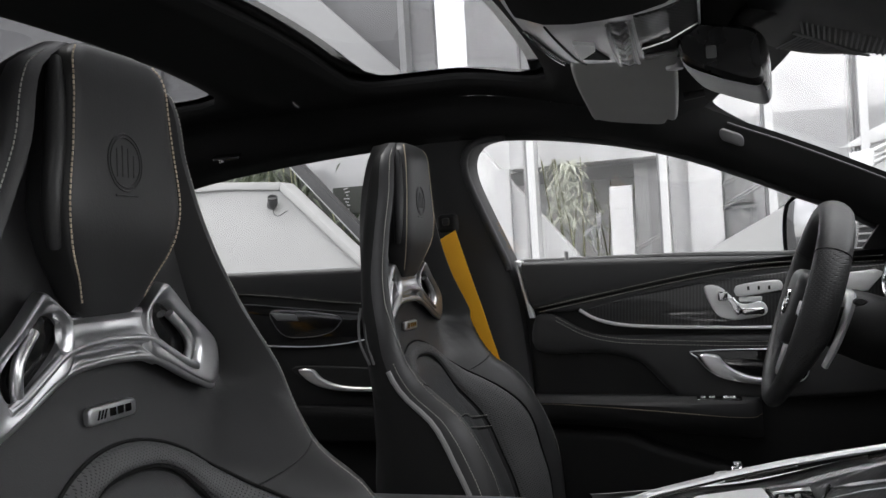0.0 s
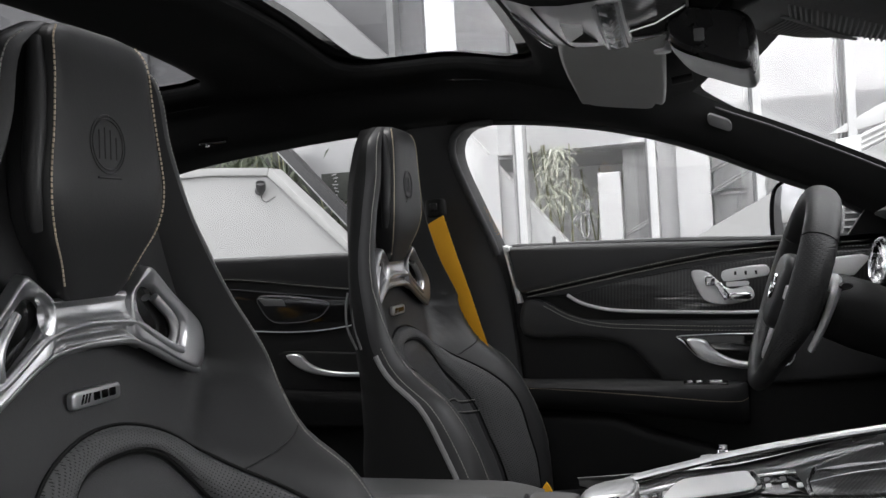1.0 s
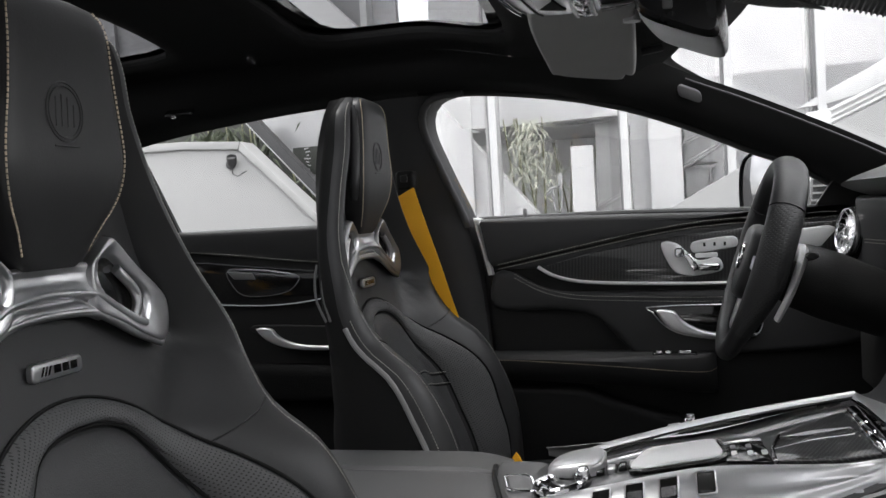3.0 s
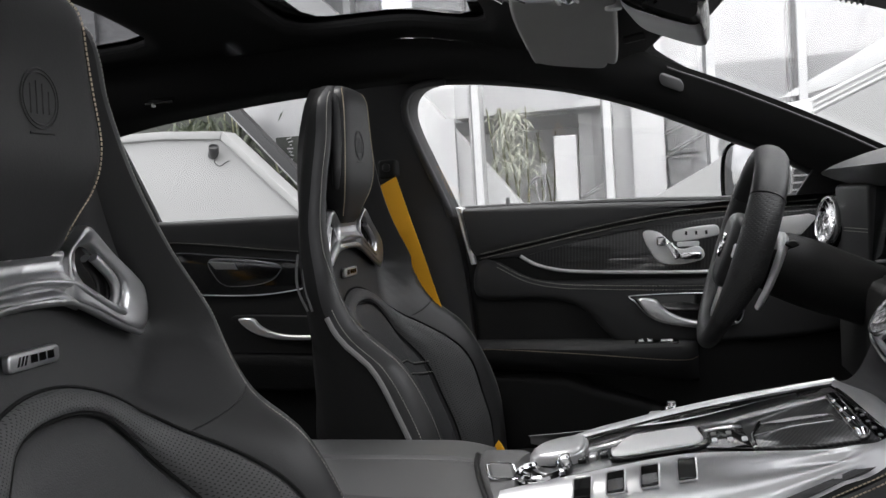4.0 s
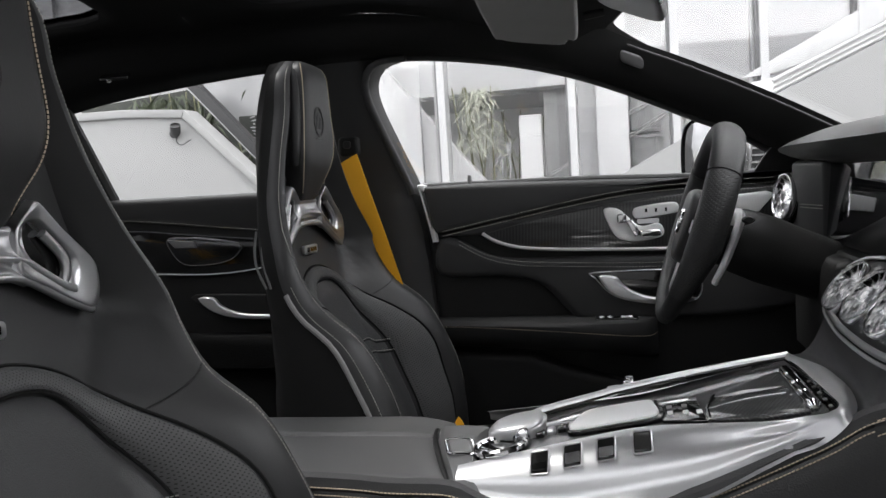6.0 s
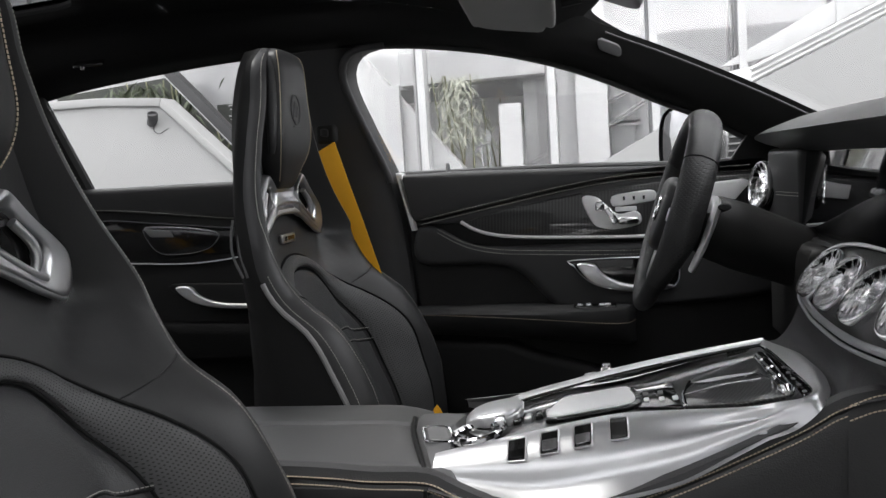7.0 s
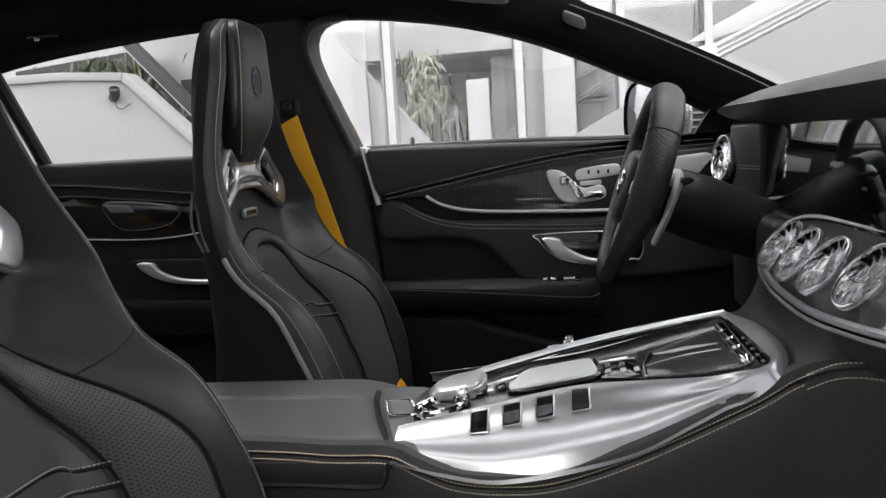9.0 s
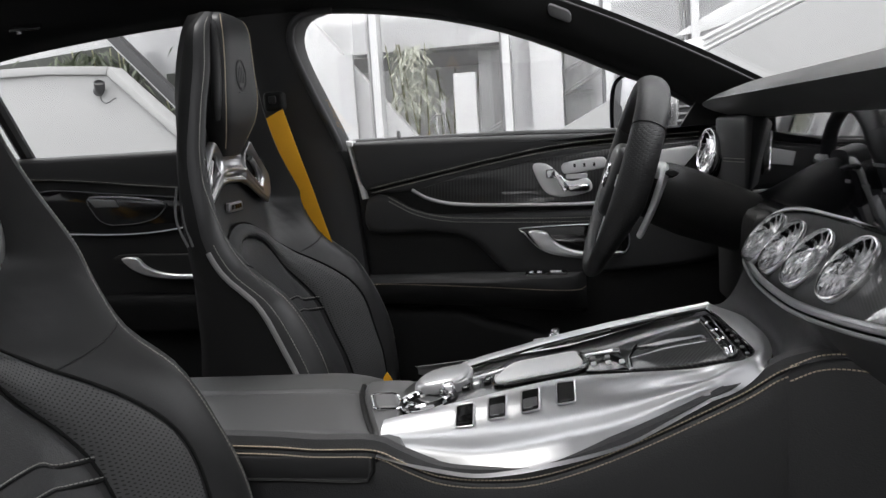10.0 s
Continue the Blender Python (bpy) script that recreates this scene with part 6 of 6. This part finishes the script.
def dashboard():
    t = thing("dashboard", "black leather dashboard with carbon panel and chrome vents", "dashboard")
    # carbon vent panel
    low = [(.215, -.036), (.19, -.044), (.145, -.050), (.073, -.056), (-.062, -.056), (-.189, -.044), (-.31, -.026), (-.45, .0), (-.60, .02)]
    top = [(.235, .008), (.20, .026), (.12, .036), (.0, .040), (-.18, .044), (-.31, .046), (-.45, .05), (-.60, .055)]
    lo = [(p.x, p.y) for p in spline([V3(a, b, 0) for a, b in low], 40)]
    hi = [(p.x, p.y) for p in spline([V3(a, b, 0) for a, b in top], 40)]
    part("vent_panel", grid([[P(a[0] + (b[0] - a[0]) * k / 6, a[1] + (b[1] - a[1]) * k / 6, .004 * math.sin(math.pi * k / 6)) for a, b in zip(lo, hi)] for k in range(7)]), CARBON, t, "glossy carbon fibre vent panel")
    part("lower_chrome", tube([P(a, b - .003, .003) for a, b in [(.236, .006), (.228, -.018)] + lo], 0.0042, 8), BRIGHT, t, "chrome border strip")
    part("lower_chrome", tube([P(a, b - .011, .000) for a, b in lo], 0.0022, 8), BRIGHT, t)
    part("upper_ledge", tube([P(a, b + .004, .003) for a, b in hi], 0.0042, 8, squash=.6), SATIN, t, "satin strip under the screen")
    for y, w in ((.157, -.0146), (.067, -.0146), (-.033, -.0132), (-.145, -.0054)):
        turbine(t, facing(P(y, w, .0062), PN + V3(0, -.10, 0)), .0358)
    # lower body: leather swells below the chrome and runs down to the console
    rows = []
    for a, b in lo:
        e = P(a, b - .012, -.004)
        rows.append([e, e + V3(.006, 0, -.010), e + V3(.022, 0, -.030), e + V3(.05, 0, -.055), e + V3(.085, 0, -.085), e + V3(.12, 0, -.16), e + V3(.16, 0, -.34), e + V3(.20, 0, -.52)])
    part("lower_body", grid(rows), LEATHER_SOFT, t)
    # knee panel beside the console, with the seam that runs on from it
    seam = spline([V3(.345, -.150, .752), V3(.372, -.152, .762), V3(.402, -.160, .763), V3(.436, -.175, .757), V3(.50, -.26, .755), V3(.53, -.45, .760), V3(.53, -.62, .762)], 50)
    knee = []
    for i, p in enumerate(seam):
        s = min(1.0, i / 16)
        q = p + V3(0, .0105 * (1 - s), 0)
        knee.append([q, q + V3(0, -.003, -.005), q + V3(-.001, -.004 - .002 * s, -.03), q + V3(.02 * s, .004 - .010 * s, -.15), q + V3(.06 * s, .012 - .012 * s, -.48)])
    part("knee_panel", grid(knee), LEATHER_SOFT, t)
    # leather that sweeps from under the vents to the console's front
    foot_line = spline([K(.316, .166, -.006), K(.326, .158, -.001), K(.344, .071, .001), K(.348, .014, .001), K(.349, -.036, 0), K(.3445, -.080, -.002), V3(.338, -.116, .7535), V3(.336, -.142, .749)] + seam[2:36:3], 60)
    top_line = spline([P(a, b - .012, -.003) for a, b in lo if -.42 < a < .20], 60)
    part("lower_sweep", grid([[q.lerp(p, k / 10) + V3(.30, 0, -.9) * (.016 * math.sin(math.pi * k / 10)) for k in range(11)] for p, q in zip(foot_line, top_line)]), LEATHER_SOFT, t)
    for dz in (0.005, -0.009):
        part("seam", stitches([p + V3(-.001, -.0035, dz) for p in seam], 0.0042, 0.0031, 0.00075), STITCH, t, "tan double stitching")
    # hood over the screens
    rows = []
    for i in range(61):
        y = .60 - 1.25 * i / 60
        e = max(0.0, (y - .36) / .24)
        xl = .366 + .030 * e ** 2 + .10 * max(0, (-.30 - y) / .35) ** 2
        zl = 1.018 - .008 * e ** 1.5
        rows.append(spline([V3(xl + .50, y, zl - .02), V3(xl + .22, y, zl + .030), V3(xl + .13, y, zl + .031), V3(xl + .07, y, zl + .023), V3(xl + .030, y, zl + .011), V3(xl + .008, y, zl + .003), V3(xl, y, zl - .001), V3(xl + .003, y, zl - .005), V3(xl + .020, y, zl - .011), V3(xl + .045, y, zl - .020), V3(xl + .070, y, zl - .027), V3(xl + .085, y, zl - .036)], 40))
    part("hood", grid(rows), LEATHER, t)
    # wide screen under the hood
    def S(y, z, h=0.0):
        return V3(.438 + (z - .88) * .085 - h, y, z)
    part("screen_frame", prism(rounded(-.30, .455, .866, .996, .010), lambda a, b, h: S(a, b, h - .02), 0.0215, 0.004), GLOSS, t)
    scr = part("screen", prism(rounded(-.294, .450, .872, .992, .008), lambda a, b, h: S(a, b, h), 0.0035, 0.001), SCREEN, t, "dark glass double screen")
    for y, z, w in ((-.02, .915, .014), (-.075, .913, .020), (-.13, .913, .016), (-.105, .935, .030)):
        part("screen_text", box(S(y, z).x - .0046, S(y, z).x - .0036, y - w / 2, y + w / 2, z - .0016, z + .0016), GREY_PLASTIC, scr, smooth=False)
    # block with the side vent
    part("vent_housing", prism(rounded(.449, .575, .868, .992, .010), lambda a, b, h: V3(.472 - .20 * (a - .45) - h, a, b), 0.040, 0.008, 4, -.10), LEATHER, t)
    part("seam", stitches([V3(.4315 - .20 * (y - .45), y, .922) for y in (.455, .48, .51, .54)], 0.006, 0.0036, 0.0006), STITCH_GREY, t)
    part("seam", stitches([V3(.4315 - .20 * (y - .45), y, .917) for y in (.455, .48, .51, .54)], 0.006, 0.0036, 0.0006), STITCH_GREY, t)
    part("vent_tube", lathe([(.046, -.06), (.046, -.004), (.044, .002), (.041, .001)], facing((.405, .590, .931), (-.95, -.22, .15)), 36), GLOSS, t)
    turbine(t, facing((.402, .589, .9315), (-.95, -.22, .15)), .0395)
    # driver's side under panel
    part("screen_sill", grid([[V3(.424, y, .858), V3(.428, y, .862), V3(.46, y, .864)] for y in (.45, .3, .1, -.1, -.3)]), PLASTIC, t)
    part("column_surround", box(.400, .53, .262, .525, .70, .858, 0.03), PLASTIC, t)
    part("under_panel", box(.52, .62, .16, .68, .48, .74, 0.03), PLASTIC, t)
    part("core", box(.53, .88, -.70, .70, .42, .86, 0.03), PLASTIC, t)
    return t


dashboard()


def pedals():
    solid("footwell_panel", box(.70, .74, .16, .70, .26, .70, .02), CARPET, "black carpeted footwell wall", "panel")


pedals()


# ---------------------------------------------------------------- under the roof's front edge
def overhead_console():
    t = thing("overhead_console", "silver overhead console with reading lamp and speaker grille", "overhead console")
    c0 = V3(.035, -.10, 1.236)
    def at(u, v, h=0.0):
        """u across the car's length, v across its width, over the bowl."""
        x = .030 + .084 * u
        y = -.135 + .165 * v
        z = 1.254 - .048 * math.sqrt(max(0.0, 1 - min(1.0, abs(u)) ** 2.6 * .72)) * math.sqrt(max(0.0, 1 - abs(v) ** 3 * .80)) - h
        return V3(x, y, z)
    us = [-1 + i / 14 for i in range(29)]
    vs = [-1 + i / 14 for i in range(29)]
    part("bowl", grid([[at(u, v) for u in us] for v in vs]), GLOSS_SILVER, t, "glossy silver bowl")
    part("rim", tube([at(u, v, -.001) for u, v in rounded(-1, 1, -1, 1, .12, 4)], 0.0035, 8, closed=True), CHROME, t)
    def patch(name, outline, lift, mat, label="", parent=t, n=6):
        """A plate on the bowl inside a four-sided outline (u, v)."""
        (a, b, c, d) = [Vector(p) for p in outline]
        def bil(i, j):
            q = a.lerp(b, i / n).lerp(d.lerp(c, i / n), j / n)
            return q
        top = [[at(*bil(i, j), lift) for j in range(n + 1)] for i in range(n + 1)]
        v, f = grid(top)
        k = n + 1
        ring = [i * k for i in range(k)] + [n * k + j for j in range(1, k)] + [i * k + n for i in range(n - 1, -1, -1)] + [j for j in range(n - 1, 0, -1)]
        o = len(v)
        v = v + [v[q] + V3(0, 0, lift) for q in ring]
        m = len(ring)
        f = f + [[ring[q], ring[(q + 1) % m], o + (q + 1) % m, o + q] for q in range(m)]
        return part(name, (v, f), mat, parent, label)
    patch("weave_panel", ((.33, -.56), (.97, -.54), (.97, .62), (.29, .72)), .0022, CARBON, "carbon weave panel")
    slot = patch("panel_slot", ((.33, .06), (.95, .06), (.97, .44), (.33, .25)), .0040, SHELL)
    part("slot_edge", tube([at(.33, .05, .005), at(.62, .03, .005), at(.96, .05, .005)], 0.0014, 6), CHROME, slot)
    part("slot_lip", tube([at(.33, .27, .005), at(.66, .36, .006), at(.96, .46, .005)], 0.0022, 6), SATIN, slot)
    lens = patch("lamp_lens", ((.06, -.54), (.27, -.52), (.21, .74), (-.02, .73)), .0050, LAMP_LENS, "clear reading lamp lens")
    patch("lamp_base", ((.07, -.53), (.26, -.51), (.20, .73), (-.01, .72)), .0016, CHROME, "", lens)
    for k in range(10):
        c = .16 - .007 * k
        part("lamp_facet", tube([at(c - .085, -.44 + .11 * k, .0035), at(c, -.38 + .11 * k + .03 * (k % 2), .0046), at(c + .085, -.47 + .11 * k, .0035)], 0.0018, 5), CHROME, lens)
    for u in (.05, .28):
        part("lamp_edge", tube([at(u - .075 * k / 10, -.54 + 1.28 * k / 10, .004) for k in range(11)], 0.0018, 6), SATIN, lens)
    patch("lid_opening", ((-.40, .28), (-.20, .02), (-.15, .18), (-.10, .34)), .0024, SHELL, "dark triangular opening")
    patch("lid_key", ((-.40, -.22), (-.17, -.15), (-.20, .0), (-.44, .27)), .0034, KEY_WHITE, "pale key")
    patch("side_slot", ((-.95, -.20), (-.88, -.18), (-.66, .60), (-.74, .62)), .0028, GLOSS)
    part("slot_edge", tube([at(-.97 + .22 * k / 6, -.20 + .82 * k / 6, .004) for k in range(7)], 0.0014, 6), CHROME, t)
    part("panel_joint", tube([at(-.62 + .14 * k / 6, -.50 + 1.2 * k / 6, .0008) for k in range(7)], 0.0012, 6), PLASTIC, t)
    patch("upper_plate", ((-.92, -.97), (.97, -.97), (.97, -.64), (-.92, -.55)), .0022, SUEDE)
    return t


GLOSS_SILVER = material("gloss_silver", (0.78, 0.78, 0.79), 0.26, metal=0.35, blotch=0.05, rough_var=0.05)
overhead_console()


def sun_visor():
    t = thing("sun_visor", "grey cloth sun visor folded under the roof", "sun visor")
    out = [(-.030, .02), (-.060, .40), (-.052, .445), (-.026, .468), (.035, .486), (.052, .478), (.058, .44), (.073, .42), (.086, .06), (.08, .02)]
    part("visor_body", prism(smooth_outline(out, 90), lambda a, b, h: V3(a, b, 1.240 - .045 * (b - .1) - h * .9 - .10 * (a - .0)), 0.016, 0.007, 4), VISOR_CLOTH, t)
    part("visor_pivot", tube([V3(.085, .36, 1.226), V3(.115, .36, 1.230)], 0.006, 10), PLASTIC, t)
    part("visor_clip", lathe([(0, -.008), (.010, -.006), (.011, .006), (0, .008)], Matrix.Translation((.082, .075, 1.222)), 14), PALE, t)
    return t


sun_visor()


MIRROR_BODY = material("smooth_black_plastic", (0.013, 0.013, 0.0135), 0.28, blotch=0.1, rough_var=0.05)
MIRROR_SHELL = material("smooth_grey_plastic", (0.028, 0.028, 0.029), 0.32, blotch=0.1, rough_var=0.05)


def mirror_pod():
    """The camera and sensor pod that hangs behind the glass."""
    t = thing("rear_view_mirror", "dark rear-view mirror with grey lower shell", "mirror")
    x0, x1 = .100, .186
    rows = []
    for i in range(17):
        f = i / 16
        y = -.115 + .225 * f
        e = math.sqrt(max(0, 1 - abs(2 * f - 1) ** 5))
        r = []
        for a in [2 * math.pi * k / 28 for k in range(28)]:
            ca, sa = math.cos(a), math.sin(a)
            rx = .043 * (1 if ca > 0 else -1) * abs(ca) ** .45
            rz = .028 * (1 if sa > 0 else -1) * abs(sa) ** .5
            r.append(V3(.140 + rx * (.85 + .15 * e) + .10 * (f - .5) * .2, y, 1.201 + rz * (.75 + .25 * e) - (.18 if sa > 0 else .40) * rx + .01 * (f - .5)))
        rows.append(r)
    v, f = grid(rows, loop_u=True)
    part("mirror_shell", (v, f + [list(range(28)), list(range(16 * 28, 17 * 28))]), MIRROR_BODY, t)
    low = [[p + V3(0, 0, -.0015) for p in r[17:26]] for r in rows[1:-1]]
    part("lower_shell", grid(low), MIRROR_SHELL, t, "dark grey lower shell")
    part("shell_button", prism(rounded(-.005, .005, -.006, .006, .002), lambda a, b, h: V3(.122 + a, -.1165 - h, 1.193 + b), 0.003, 0.001), GREY_PLASTIC, t)
    part("mirror_stem", tube(spline([V3(.15, 0, 1.232), V3(.165, 0, 1.25), V3(.19, 0, 1.262)], 10), 0.014, 12), PLASTIC, t)
    return t


mirror_pod()


def sensor_cover():
    t = thing("sensor_cover", "black ribbed sensor cover at the top of the windscreen", "cover")
    def at(x, y, h=0.0):
        """On the cover's lower face, h below it."""
        return V3(x, y, 1.25 - .3 * (x - .2) - h)
    out = smooth_outline([(.192, .160), (.233, .170), (.265, .154), (.290, .120), (.33, .106), (.42, .10), (.43, -.10), (.36, -.16), (.20, -.16), (.165, -.05), (.17, .08)], 70)
    part("cover_body", prism(out, lambda a, b, h: at(a, b, h), 0.004, 0.003, 3, -.045), PLASTIC, t)
    for i in range(17):
        f = i / 16
        a, b = V3(.199 + .082 * f, .163 - .034 * f, 0), V3(.213 + .068 * f, .080 + .036 * f, 0)
        part("rib", tube([at(a.x + .004, a.y, .003), at(a.x + .004, a.y - .002, .0055), at(b.x + .008, b.y + .004, .0055), at(b.x + .008, b.y, .003)], 0.0012, 5), GREY_PLASTIC, t)
    for i in range(24):
        f = i / 23
        a, b = V3(.221 + .135 * f, .062 + .046 * min(1, f * 1.6), 0), V3(.221 + .135 * f, .012 + .034 * f, 0)
        part("rib", tube([at(a.x + .003, a.y, .003), at(a.x + .003, a.y - .002, .0055), at(b.x - .003, b.y + .004, .0055), at(b.x - .003, b.y, .003)], 0.0013, 5), GREY_PLASTIC, t)
    part("band_edge", tube([at(x, y, .005) for x, y in spline_line([(.214, .066), (.245, .085), (.28, .113), (.30, .118)])], 0.0022, 6), GREY_PLASTIC, t)
    part("header_pad", prism(rounded(.10, .27, -.50, -.17, .03), lambda a, b, h: V3(a, b, 1.285 - .20 * (a - .1) - h), 0.02, 0.008), SUEDE, t)
    return t


sensor_cover()


def door_mirror():
    t = thing("door_mirror", "black door mirror outside the driver window", "mirror")
    m = facing((.318, .95, 1.022), (-.84, -.54, .04))
    out = smooth_outline([(-.085, -.055), (-.09, .02), (-.07, .062), (.0, .075), (.075, .068), (.095, .03), (.09, -.045), (.05, -.066), (-.05, -.068)], 60)
    rows = []
    for k, (s, h) in enumerate(((1.0, .010), (1.03, .004), (1.03, -.012), (.93, -.030), (.70, -.045), (.35, -.052))):
        rows.append([m @ V3(a * s, b * s, h) for a, b in out])
    v, f = grid(rows, loop_u=True)
    part("mirror_housing", (v, f + [list(range(5 * 60, 6 * 60))]), PAINT, t)
    part("mirror_pane", prism([(a * .93, b * .93) for a, b in out], lambda a, b, h: m @ V3(a, b, h), 0.006, 0.001, 3, .002), MIRROR, t)
    part("mirror_foot", tube(spline([(.40, .94, .95), (.42, .88, .94), (.43, .80, .95)], 10), 0.025, 10, squash=0.6), PAINT, t)
    return t


door_mirror()
